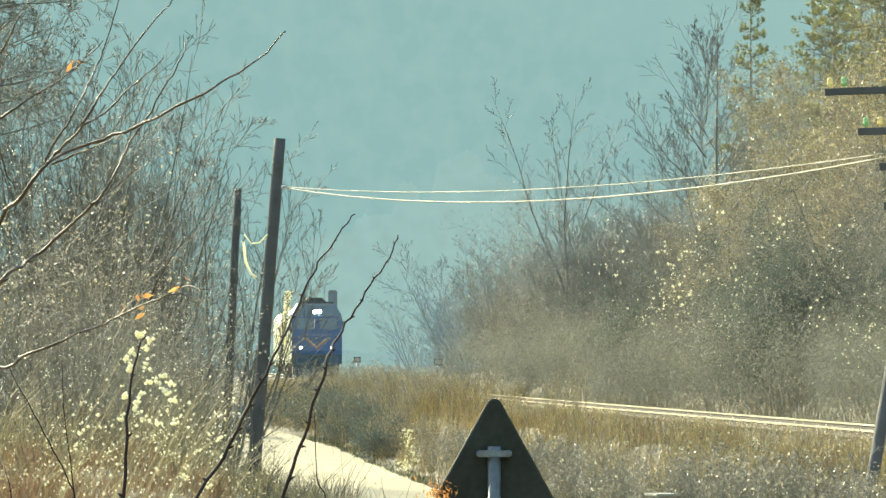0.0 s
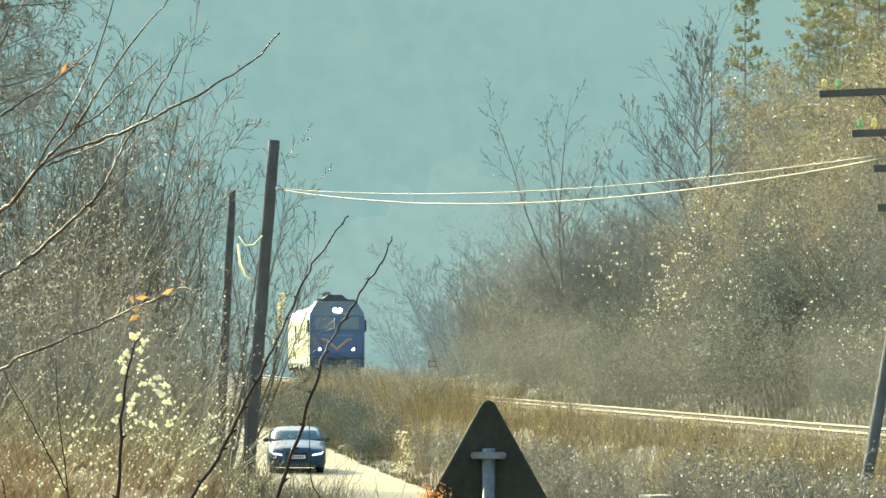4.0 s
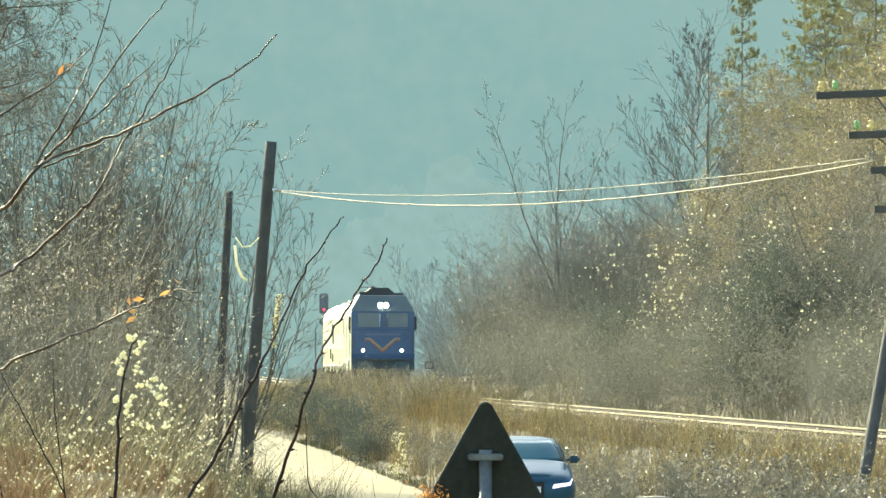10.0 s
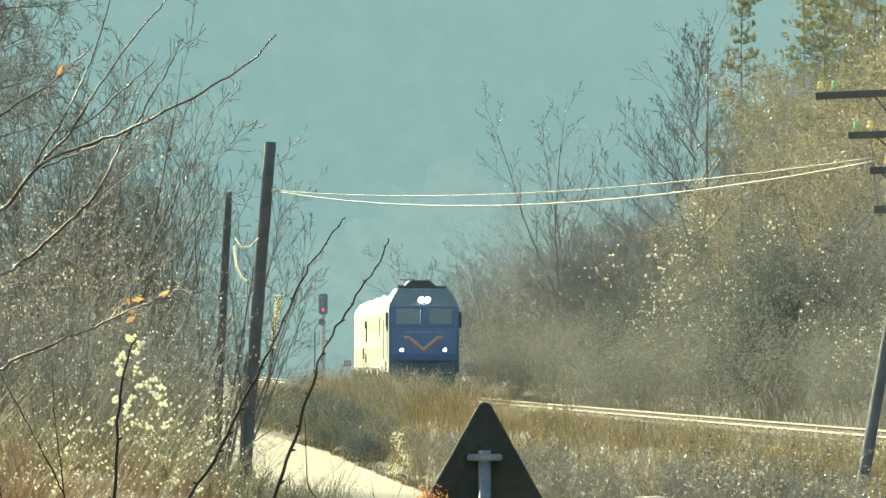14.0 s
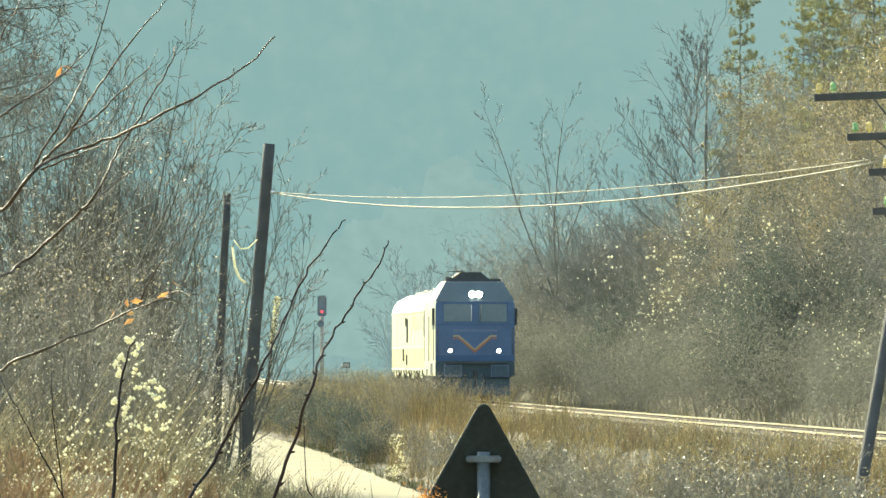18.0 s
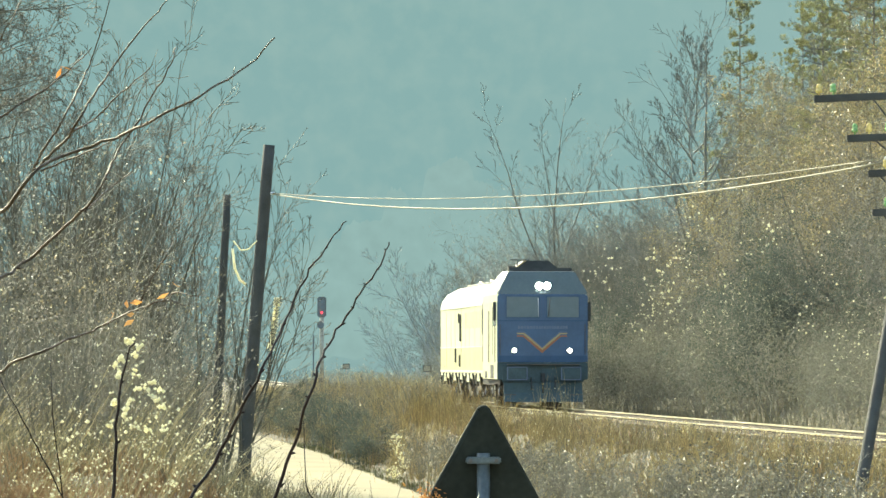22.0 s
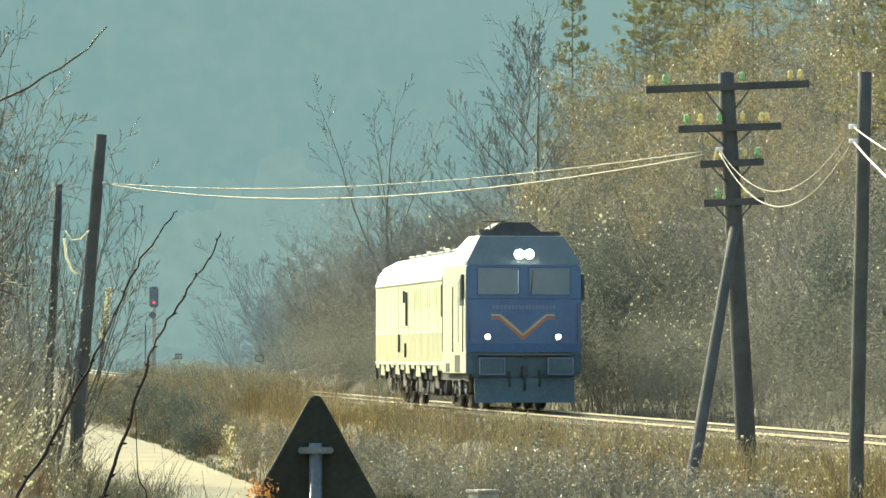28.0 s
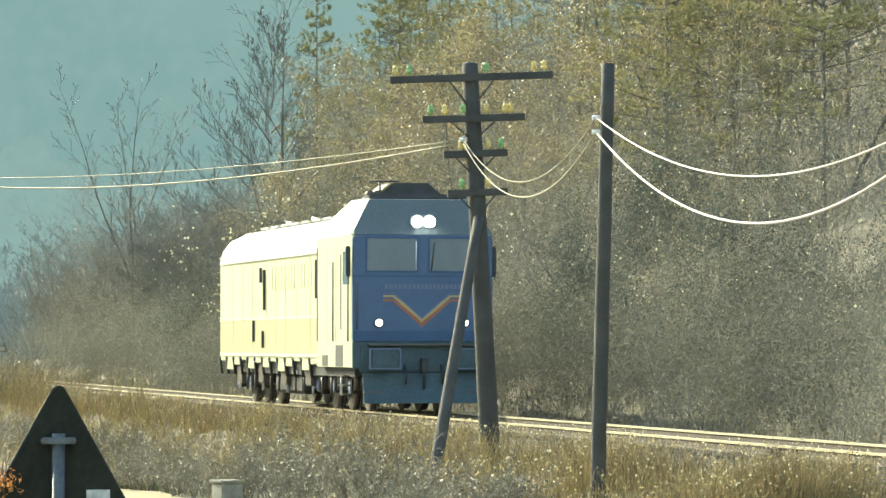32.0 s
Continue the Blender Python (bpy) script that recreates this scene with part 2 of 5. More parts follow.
def loft(sections, bm=None, close=True):
    """Joins rings of equally many points."""
    own = bmesh.new()
    rings = [[own.verts.new(p) for p in s] for s in sections]
    n = len(rings[0])
    for a, b in zip(rings, rings[1:]):
        for i in range(n):
            own.faces.new((a[i], a[(i + 1) % n], b[(i + 1) % n], b[i]))
    if close:
        own.faces.new(rings[0][::-1])
        own.faces.new(rings[-1])
    bmesh.ops.recalc_face_normals(own, faces=own.faces[:])
    return join(bm, own)


def thing(name, m, label, category, group="", kind=""):
    ob = new(name)
    ob.matrix_world = m
    return tagged(ob, label, category, group, kind)


def tube_mesh(name, paths, material, sides=5):
    """paths: lists of (point, radius); one mesh of swept tubes."""
    verts, faces = [], []
    for path in paths:
        first = len(verts)
        for i, (p, r) in enumerate(path):
            q = path[min(i + 1, len(path) - 1)][0] - path[max(i - 1, 0)][0]
            q = q.normalized()
            s = q.cross(Vector((0.3, 1, 0.1))).normalized()
            w = q.cross(s)
            for k in range(sides):
                an = 2 * math.pi * k / sides
                verts.append(p + (s * math.cos(an) + w * math.sin(an)) * r)
            if i:
                b = first + i * sides
                for k in range(sides):
                    faces.append((b - sides + k, b - sides + (k + 1) % sides, b + (k + 1) % sides, b + k))
        faces.append(tuple(first + k for k in range(sides))[::-1])
        faces.append(tuple(len(verts) - sides + k for k in range(sides)))
    return mesh_of(name, verts, faces, material, True)


def segs_mesh(name, segs, material):
    """Three-sided tapered twigs; segs: array of x0 y0 z0 x1 y1 z1 r0 r1."""
    s = np.asarray(segs, dtype=float)
    a, b, r0, r1 = s[:, :3], s[:, 3:6], s[:, 6:7], s[:, 7:8]
    d = b - a
    d /= np.linalg.norm(d, axis=1, keepdims=True) + 1e-9
    ref = np.where(np.abs(d[:, 2:3]) > 0.8, np.array([[1.0, 0, 0]]), np.array([[0, 0, 1.0]]))
    p = np.cross(d, ref)
    p /= np.linalg.norm(p, axis=1, keepdims=True) + 1e-9
    q = np.cross(d, p)
    rings = []
    for base, r in ((a, r0), (b, r1)):
        for k in range(3):
            an = 2 * math.pi * k / 3
            rings.append(base + (p * math.cos(an) + q * math.sin(an)) * r)
    v = np.stack(rings, axis=1).reshape(-1, 3)
    o = (np.arange(len(s)) * 6)[:, None]
    f = np.concatenate([np.concatenate([o + k, o + (k + 1) % 3, o + 3 + (k + 1) % 3, o + 3 + k], axis=1) for k in range(3)])
    return mesh_of(name, v, f, material, True)


def flakes_mesh(name, pts, sizes, material, rng, long=1.6):
    """Small folded leaves, two triangles each, at the points."""
    n = len(pts)
    a = rng.normal(size=(n, 3))
    a /= np.linalg.norm(a, axis=1, keepdims=True)
    b = rng.normal(size=(n, 3))
    b -= a * np.sum(a * b, axis=1, keepdims=True)
    b /= np.linalg.norm(b, axis=1, keepdims=True)
    c = np.cross(a, b)
    s = np.asarray(sizes).reshape(-1, 1)
    v = np.stack([pts - a * s * long / 2, pts + b * s * 0.5 + c * s * 0.15, pts + a * s * long / 2, pts - b * s * 0.5 + c * s * 0.15], axis=1).reshape(-1, 3)
    o = (np.arange(n) * 4)[:, None]
    f = np.concatenate([np.concatenate([o, o + 1, o + 2], 1), np.concatenate([o, o + 2, o + 3], 1)])
    return mesh_of(name, v, f, material)


def balls_mesh(name, pts, sizes, material, rng):
    """Little uneven tufts (octahedra)."""
    base = np.array([(1, 0, 0), (0, 1, 0), (-1, 0, 0), (0, -1, 0), (0, 0, 1), (0, 0, -1.0)])
    tri = np.array([(0, 1, 4), (1, 2, 4), (2, 3, 4), (3, 0, 4), (1, 0, 5), (2, 1, 5), (3, 2, 5), (0, 3, 5)])
    n = len(pts)
    v = (pts[:, None, :] + base[None] * np.asarray(sizes).reshape(-1, 1, 1) * rng.uniform(0.6, 1.3, size=(n, 6, 1))).reshape(-1, 3)
    f = (np.arange(n)[:, None, None] * 6 + tri[None]).reshape(-1, 3)
    return mesh_of(name, v, f, material)


# ---------------- ground, road, track ----------------
def build_ground():
    us = [-1500, -700, -300, -150, -80, -50] + [-36 + i * 1.2 for i in range(15)] + [-17.5 + i * 0.45 for i in range(65)] + [12.5, 14, 16, 19, 23, 28, 34, 42, 52, 70, 110, 200, 400, 800, 1500]
    ys = [-200, -80, -30] + [-10 + 4 * i for i in range(10)] + [30 + 1.2 * i for i in range(125)] + [182 + 4 * i for i in range(30)] + [310, 340, 400, 500, 700, 1000, 1600, 2600, 3600]
    verts = [(u + track_x(y), y, ground_z(u + track_x(y), y) - (0.05 if ROAD_L - 0.3 < u < ROAD_R + 0.3 else 0)) for y in ys for u in us]
    n = len(us)
    faces = [(j * n + i, j * n + i + 1, (j + 1) * n + i + 1, (j + 1) * n + i) for j in range(len(ys) - 1) for i in range(n - 1)]
    g = new("ground", mesh_of("ground", verts, faces, M_GROUND, True))
    tagged(g, "dry brown winter soil with grassy banks and a wooded slope", "ground", kind="structure")
    # road: a slab with a slight camber and ragged edges
    rng = np.random.default_rng(3)
    verts, faces = [], []
    ys = [-150 + 2.0 * i for i in range(275)]
    for y in ys:
        c = track_x(y)
        e0, e1 = rng.uniform(-0.22, 0.22, 2)
        edge = bank_foot(y) - 0.5
        for u, dz in ((ROAD_L + e0, -0.12), (ROAD_L + e0, 0.0), (ROAD_L + 1.2, 0.03), ((ROAD_L + ROAD_R) / 2, 0.06), (edge - 1.2, 0.03), (edge + e1, 0.0), (edge + e1, -0.12)):
            verts.append((c + u, y, road_z(y) + dz))
    for j in range(len(ys) - 1):
        for i in range(6):
            faces.append((j * 7 + i, j * 7 + i + 1, j * 7 + 8 + i, j * 7 + 7 + i))
    r = new("road", mesh_of("road", verts, faces, M_ROAD))
    tagged(r, "narrow pale sunlit asphalt road along the railway", "road", kind="structure")


def build_track():
    t = tagged(new("railway_track"), "single railway track with shiny rails on pale sleepers", "railway track", kind="structure")
    ys = [-40 + 4 * i for i in range(120)]
    # ballast bed
    prof = [(-2.9, -0.75), (-1.75, -0.22), (1.75, -0.22), (2.9, -0.75)]
    verts = [(track_x(y) + u, y, rail_z(y) + dz) for y in ys for u, dz in prof]
    faces = [(j * 4 + i, j * 4 + i + 1, j * 4 + 5 + i, j * 4 + 4 + i) for j in range(len(ys) - 1) for i in range(3)]
    part("ballast_bed", mesh_of("ballast_bed", verts, faces, M_BALLAST), None, t, "grey brown crushed stone ballast")
    shape = [(-0.07, -0.17), (0.07, -0.17), (0.07, -0.15), (0.012, -0.13), (0.012, -0.05), (0.036, -0.035), (0.036, 0), (-0.036, 0), (-0.036, -0.035), (-0.012, -0.05), (-0.012, -0.13), (-0.07, -0.15)]
    for side in (-0.7535, 0.7535):
        verts = [(track_x(y) + side + u, y, rail_z(y) + dz) for y in ys for u, dz in shape]
        k = len(shape)
        faces = [(j * k + i, j * k + (i + 1) % k, (j + 1) * k + (i + 1) % k, (j + 1) * k + i) for j in range(len(ys) - 1) for i in range(k)]
        me = mesh_of("rail", verts, faces, M_RAILSIDE)
        me.materials.append(M_RAIL)
        for p in me.polygons:
            p.material_index = 1 if p.index % k in (5, 6, 7) else 0
        part("rail", me, None, t, "steel rail with polished head")
    own = box(-1.25, 1.25, -0.13, 0.13, -0.36, -0.172, 0.02)
    me = bpy.data.meshes.new("sleeper")
    own.to_mesh(me)
    own.free()
    me.materials.append(M_SLEEPER)
    turn = math.atan(0.1065)
    for i in range(300):
        y = 42 + 0.62 * i
        ob = part("sleeper", me, None, t)
        ob.matrix_local = Matrix.Translation((track_x(y), y, rail_z(y))) @ Matrix.Rotation(turn, 4, "Z")


def build_backdrop():
    """Far wooded mountainside lost in haze, three kilometres of it, two kilometres off."""
    n, k = 40, 14
    verts, faces = [], []
    for j in range(k + 1):
        for i in range(n + 1):
            a = radians(-50 + 100 * i / n)
            z = -60 + 670 * j / k
            r = 2300 + 0.9 * max(z, 0)
            verts.append((r * math.sin(a), r * math.cos(a), z))
    for j in range(k):
        for i in range(n):
            b = j * (n + 1) + i
            faces.append((b, b + 1, b + n + 2, b + n + 1))
    # no haze in the air: its teal is put into this glowing colour
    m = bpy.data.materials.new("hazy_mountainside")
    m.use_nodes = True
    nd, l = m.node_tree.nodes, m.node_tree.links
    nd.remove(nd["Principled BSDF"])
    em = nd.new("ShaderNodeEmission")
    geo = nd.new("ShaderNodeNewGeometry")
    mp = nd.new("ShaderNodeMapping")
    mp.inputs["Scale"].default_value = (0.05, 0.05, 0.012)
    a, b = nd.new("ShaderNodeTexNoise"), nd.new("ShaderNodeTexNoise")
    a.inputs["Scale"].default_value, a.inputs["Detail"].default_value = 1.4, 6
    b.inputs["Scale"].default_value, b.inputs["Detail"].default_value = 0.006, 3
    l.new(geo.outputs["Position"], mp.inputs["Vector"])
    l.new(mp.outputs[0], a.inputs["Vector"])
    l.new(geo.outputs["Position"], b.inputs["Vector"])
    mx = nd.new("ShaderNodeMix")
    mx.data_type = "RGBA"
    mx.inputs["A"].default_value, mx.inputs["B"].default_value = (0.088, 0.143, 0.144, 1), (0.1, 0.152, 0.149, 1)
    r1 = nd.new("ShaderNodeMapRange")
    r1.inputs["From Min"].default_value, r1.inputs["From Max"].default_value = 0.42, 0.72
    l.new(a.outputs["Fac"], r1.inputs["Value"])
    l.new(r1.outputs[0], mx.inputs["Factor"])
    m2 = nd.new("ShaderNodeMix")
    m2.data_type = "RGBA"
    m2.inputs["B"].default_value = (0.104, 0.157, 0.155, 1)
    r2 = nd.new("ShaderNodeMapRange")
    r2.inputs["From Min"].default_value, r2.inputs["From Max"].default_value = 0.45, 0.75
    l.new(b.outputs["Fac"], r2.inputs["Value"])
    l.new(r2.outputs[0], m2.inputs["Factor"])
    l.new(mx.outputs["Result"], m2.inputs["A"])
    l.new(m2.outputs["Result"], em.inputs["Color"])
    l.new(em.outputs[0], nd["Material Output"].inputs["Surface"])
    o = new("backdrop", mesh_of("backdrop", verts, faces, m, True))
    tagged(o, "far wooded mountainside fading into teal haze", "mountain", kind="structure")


def build_treeline():
    """Rows of far woods in the haze, most of a kilometre off."""
    rng = np.random.default_rng(21)
    CROWNS = ((-9, 44, 4), (-4, 40, 5), (2, 50, 5.5), (6, 52, 6), (12, 46, 7), (-16, 36, 8), (18, 42, 8), (-26, 31, 10), (26, 38, 9))
    # haze over each row is put into col, which the sheet gives off
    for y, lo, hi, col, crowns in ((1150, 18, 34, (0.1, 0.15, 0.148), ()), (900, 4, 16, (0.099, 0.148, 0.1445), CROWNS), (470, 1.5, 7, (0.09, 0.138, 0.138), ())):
        pts, x = [], -260.0
        while x < 260:
            crown = max([EYE + y * (24 + (top - 24) * math.sqrt(max(0, 1 - ((1000 * x / y - h) / wide) ** 4))) / 1000 for h, top, wide in crowns], default=-99)
            pts.append((x, max(crown, lo + (hi - lo) * (0.5 + 0.5 * noise.noise(Vector((x * 0.02, y, 0)))) + 2.2 * noise.noise(Vector((x * 0.22, y, 3)))) + rng.normal() * (0.5 if not crowns else 0.35)))
            x += 0.4 if crowns else 1.3
        verts = [(a, y + 6 * math.sin(a * 0.05), z) for a, z in pts] + [(a, y + 6 * math.sin(a * 0.05), -16) for a, z in pts]
        n = len(pts)
        faces = [(i, i + 1, n + i + 1, n + i) for i in range(n - 1)]
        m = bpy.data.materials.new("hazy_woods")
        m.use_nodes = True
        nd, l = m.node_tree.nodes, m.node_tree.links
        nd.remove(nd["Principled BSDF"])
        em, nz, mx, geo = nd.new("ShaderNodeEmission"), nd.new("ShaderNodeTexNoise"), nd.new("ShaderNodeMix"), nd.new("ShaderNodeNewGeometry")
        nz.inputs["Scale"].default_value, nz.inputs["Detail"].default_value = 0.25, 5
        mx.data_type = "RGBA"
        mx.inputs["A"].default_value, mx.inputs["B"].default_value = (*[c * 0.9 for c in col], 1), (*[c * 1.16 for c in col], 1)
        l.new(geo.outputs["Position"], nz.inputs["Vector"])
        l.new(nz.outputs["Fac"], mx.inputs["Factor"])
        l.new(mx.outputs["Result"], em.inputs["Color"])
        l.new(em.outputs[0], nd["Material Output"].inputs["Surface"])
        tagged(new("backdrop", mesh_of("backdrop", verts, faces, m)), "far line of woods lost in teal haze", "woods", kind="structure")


build_ground()
build_track()
build_backdrop()
build_treeline()


# ---------------- plants ----------------
FINE = [0.0036]        # least radius of a twig


def grow(rng, p, d, length, r, level, segs, tips, spread=0.6, lift=0.25, kids=(6, 5, 3), steps=5, wob=0.12, shrink=0.5, start=0.25):
    """A stem of wavering steps that sends out side shoots, level by level."""
    p, d = np.array(p, float), np.array(d, float)
    step = length / steps
    nodes = [(p.copy(), d.copy(), r)]
    for i in range(steps):
        d = d + rng.normal(size=3) * wob + np.array([0, 0, lift * 0.25])
        d /= np.linalg.norm(d)
        q = p + d * step
        r1 = max(r * (1 - (i + 1) / steps * 0.8), FINE[0])
        r0 = max(r * (1 - i / steps * 0.8), FINE[0])
        segs.append((*p, *q, r0, r1))
        p = q
        nodes.append((p.copy(), d.copy(), r1))
    if level == 0:
        tips.append(p)
        return
    n = kids[level - 1]
    for k in range(n):
        f = start + (1 - start) * (k + rng.uniform()) / n
        x = min(int(f * steps), steps - 1)
        w = f * steps - x
        base = nodes[x][0] * (1 - w) + nodes[x + 1][0] * w
        side = rng.normal(size=3)
        side -= nodes[x][1] * side.dot(nodes[x][1])
        side /= np.linalg.norm(side) + 1e-9
        dd = nodes[x][1] * (1 - spread) + side * spread + np.array([0, 0, lift])
        grow(rng, base, dd / np.linalg.norm(dd), length * shrink * (1.15 - 0.6 * f) * rng.uniform(0.75, 1.2), nodes[x][2] * 0.55, level - 1, segs, tips, spread, lift, kids, max(3, steps - 1), wob * 1.2, shrink, 0.2)


def plant(name, label, category, segs, tips, rng, wood, leaf=None, leaves=0, leaf_size=0.07, fluff=0, jitter=0.25, trunk_r=0.02, group=""):
    t = thing(name, Matrix(), label, category, group)
    s = np.array(segs)
    thick = s[:, 6] > trunk_r
    if thick.any():
        part("trunk", segs_mesh("trunk", s[thick], M_BARK if wood is M_TWIG else wood), None, t)
    part("crown", segs_mesh("crown", s[~thick], wood), None, t)["kind"] = "stuff"
    tp = np.array(tips)
    if leaves:
        pts = tp[rng.integers(0, len(tp), leaves)] + rng.normal(size=(leaves, 3)) * jitter
        pts[:, 2] = np.maximum(pts[:, 2], 0.05)
        part("leaves", flakes_mesh("leaves", pts, rng.uniform(0.5, 1.3, leaves) * leaf_size, leaf, rng), None, t, "withered leaves still hanging on")["kind"] = "stuff"
    if fluff:
        c = tp[rng.integers(0, len(tp), max(2, fluff // 7))]
        pts = c[rng.integers(0, len(c), fluff)] + rng.normal(size=(fluff, 3)) * 0.22
        part("seed_fluff", balls_mesh("seed_fluff", pts, rng.uniform(0.007, 0.02, fluff), M_FLUFF, rng), None, t, "pale seed tufts shining in the sun")["kind"] = "stuff"
    return t


def shrub(seed, height, stems, name, label, wood, leaf=None, leaves=0, fluff=0, spread=0.55, kids=(4, 5), lift=0.3, base=0.5, leaf_size=0.07, r=0.03, jitter=0.25, out=(0.05, 0.5), shrink=0.42):
    rng = np.random.default_rng(seed)
    segs, tips = [], []
    for i in range(stems):
        a, k = rng.uniform(0, 2 * math.pi), rng.uniform(*out)
        grow(rng, (math.cos(a) * base * k, math.sin(a) * base * k, -0.25), (math.cos(a) * k, math.sin(a) * k, 1), height * rng.uniform(0.6, 1.05), r * rng.uniform(0.6, 1.1), 2, segs, tips, spread, lift, kids, 6, 0.1, shrink, 0.15)
    return plant(name, label, "shrub", segs, tips, rng, wood, leaf, leaves, leaf_size, fluff, jitter, 1.0)


def bare_tree(seed, height, spread=0.5, lift=0.35, kids=(4, 6, 9), label="", r=0.11, shrink=0.45, name="bare_tree", leaves=0, start=0.25, wood=None, wob=0.13, leaf=None):
    rng = np.random.default_rng(seed)
    segs, tips = [], []
    grow(rng, (0, 0, -0.4), (rng.normal() * 0.05, rng.normal() * 0.05, 1), height, r, 3, segs, tips, spread, lift, kids, 8, wob, shrink, start)
    return plant(name, label, "tree", segs, tips, rng, wood or M_TWIG, leaf or M_LEAF, leaves, 0.042, jitter=0.2, trunk_r=0.03)


def unit(v):
    return v / (np.linalg.norm(v) + 1e-9)


def branch(rng, p, d, length, r, level, segs, tips, ang=38, up=0.3, kids=(5, 6, 7), ratio=0.5, wob=0.03, start=0.2, taper=0.92):
    """A nearly straight branch bending upwards, with side branches set round it in a spiral."""
    p, d = np.array(p, float), unit(np.array(d, float))
    steps = (3, 4, 6, 9)[min(level, 3)]
    nodes = [(p, d, r)]
    for i in range(steps):
        d = unit(d + np.array([0, 0, up / steps]) + rng.normal(size=3) * wob)
        q = p + d * length / steps
        r1 = max(r * (1 - taper * (i + 1) / steps), FINE[0])
        segs.append((*p, *q, nodes[-1][2], r1))
        p = q
        nodes.append((p, d, r1))
    tips.append(p)
    if level == 0:
        return
    n, az = kids[level - 1], rng.uniform(0, 6.28)
    for k in range(n):
        f = start + (0.98 - start) * (k + rng.uniform(0.2, 0.8)) / n
        x = min(int(f * steps), steps - 1)
        w = f * steps - x
        base = nodes[x][0] * (1 - w) + nodes[x + 1][0] * w
        dd = nodes[x + 1][1]
        side = unit(np.cross(dd, (0.31, 0.2, 0.93) if abs(dd[2]) < 0.85 else (1, 0.2, 0)))
        az += 2.4 + rng.normal() * 0.35
        side = side * math.cos(az) + np.cross(dd, side) * math.sin(az)
        a = radians(ang * rng.uniform(0.75, 1.25))
        branch(rng, base, dd * math.cos(a) + side * math.sin(a), length * ratio * (1.25 - 0.75 * f) * rng.uniform(0.7, 1.2), max(nodes[x + 1][2] * (0.6 if level > 2 else 0.5), FINE[0]), level - 1, segs, tips, ang, up, kids, ratio * 1.25, wob, 0.18, taper)


def limb_tree(seed, name, label, limbs, wood, kids=(5, 6, 7), ang=38, up=0.3, ratio=0.42, level=2, twig_start=0.25, fine=0.0045, leaf=None, leaves=0, leaf_size=0.04, jitter=0.15, wob=0.03, group=""):
    """A tree drawn by its main limbs: each is (foot, direction, length, radius, bend upwards)."""
    rng = np.random.default_rng(seed)
    segs, tips, mains = [], [], []
    FINE[0] = fine
    for foot, d, length, r, bend in limbs:
        own = []
        deep = level if r < 0.15 else 0
        n = (3, 4, 6, 9)[min(deep, 3)]
        branch(rng, foot, d, length, r, deep, own, tips, ang, bend, kids, ratio, wob, twig_start)
        mains.append(own[:n])
        segs += own[n:]
    FINE[0] = 0.0036
    t = plant(name, label, "tree", segs, tips, rng, wood, leaf, leaves, leaf_size, 0, jitter, 1.0, group)
    for k, own in enumerate(mains):
        path = [(Vector(own[0][:3]), own[0][6])] + [(Vector(g[3:6]), g[7]) for g in own]
        part("limb" if k else "trunk", tube_mesh("limb", [path], wood), None, t)
    return t


def place(ob, x, y, s=1.0, turn=0.0, sink=0.0):
    ob.matrix_basis = Matrix.Translation((x, y, ground_z(x, y) - sink)) @ Matrix.Rotation(turn, 4, "Z")
    ob.scale = (s, s, s)
    return ob


def pine(seed, height):
    rng = np.random.default_rng(seed)
    t = thing("pine_tree", Matrix(), "slim pine with tufts of olive green needles on the slope", "tree", "pines on the slope")
    trunk, limbs, pts, dirs = [], [], [], []
    n = 14
    for i in range(n):
        z0, z1 = height * i / n, height * (i + 1) / n
        trunk.append((0, 0, z0 - (0.4 if i == 0 else 0), 0, 0, z1, 0.08 * (1 - i / n) + 0.012, 0.08 * (1 - (i + 1) / n) + 0.012))
    z = height * 0.22
    while z < height * 0.99:
        f = z / height
        ln = (1 - f) * height * 0.24 + 0.4
        for k in range(rng.integers(3, 6)):
            a = rng.uniform(0, 2 * math.pi)
            l = ln * rng.uniform(0.6, 1.15)
            p = np.array((0, 0, z + rng.uniform(-0.15, 0.15)))
            d = np.array((math.cos(a), math.sin(a), rng.uniform(-0.12, 0.3)))
            prev = p
            for s in range(1, 5):
                q = p + d * l * s / 4 + np.array((0, 0, 0.06 * l * (s / 4) ** 2))
                limbs.append((*prev, *q, 0.028 * (1.2 - s / 4), 0.028 * (1 - s / 4) + 0.004))
                if s > 1:
                    for m in range(2 + (s == 4)):
                        c = q + np.array((rng.normal() * 0.17, rng.normal() * 0.17, rng.uniform(-0.03, 0.2)))
                        for j in range(3):
                            pts.append(c + np.array((0, 0, 0.05 * j)) + rng.normal(size=3) * 0.02)
                prev = q
        z += height * 0.045
    part("trunk", segs_mesh("trunk", trunk, M_BARK), None, t)
    part("branching", segs_mesh("branching", limbs, M_BARK), None, t)["kind"] = "stuff"
    pts = np.array(pts)
    rep = np.repeat(pts, 10, axis=0)
    nd = rng.normal(size=rep.shape)
    nd[:, 2] = np.abs(nd[:, 2]) + 0.35
    nd /= np.linalg.norm(nd, axis=1, keepdims=True)
    ends = rep + nd * rng.uniform(0.09, 0.16, (len(rep), 1))
    sg = np.concatenate([rep, ends, np.full((len(rep), 1), 0.009), np.full((len(rep), 1), 0.002)], axis=1)
    part("needles", segs_mesh("needles", sg, M_PINE), None, t)["kind"] = "stuff"
    return t


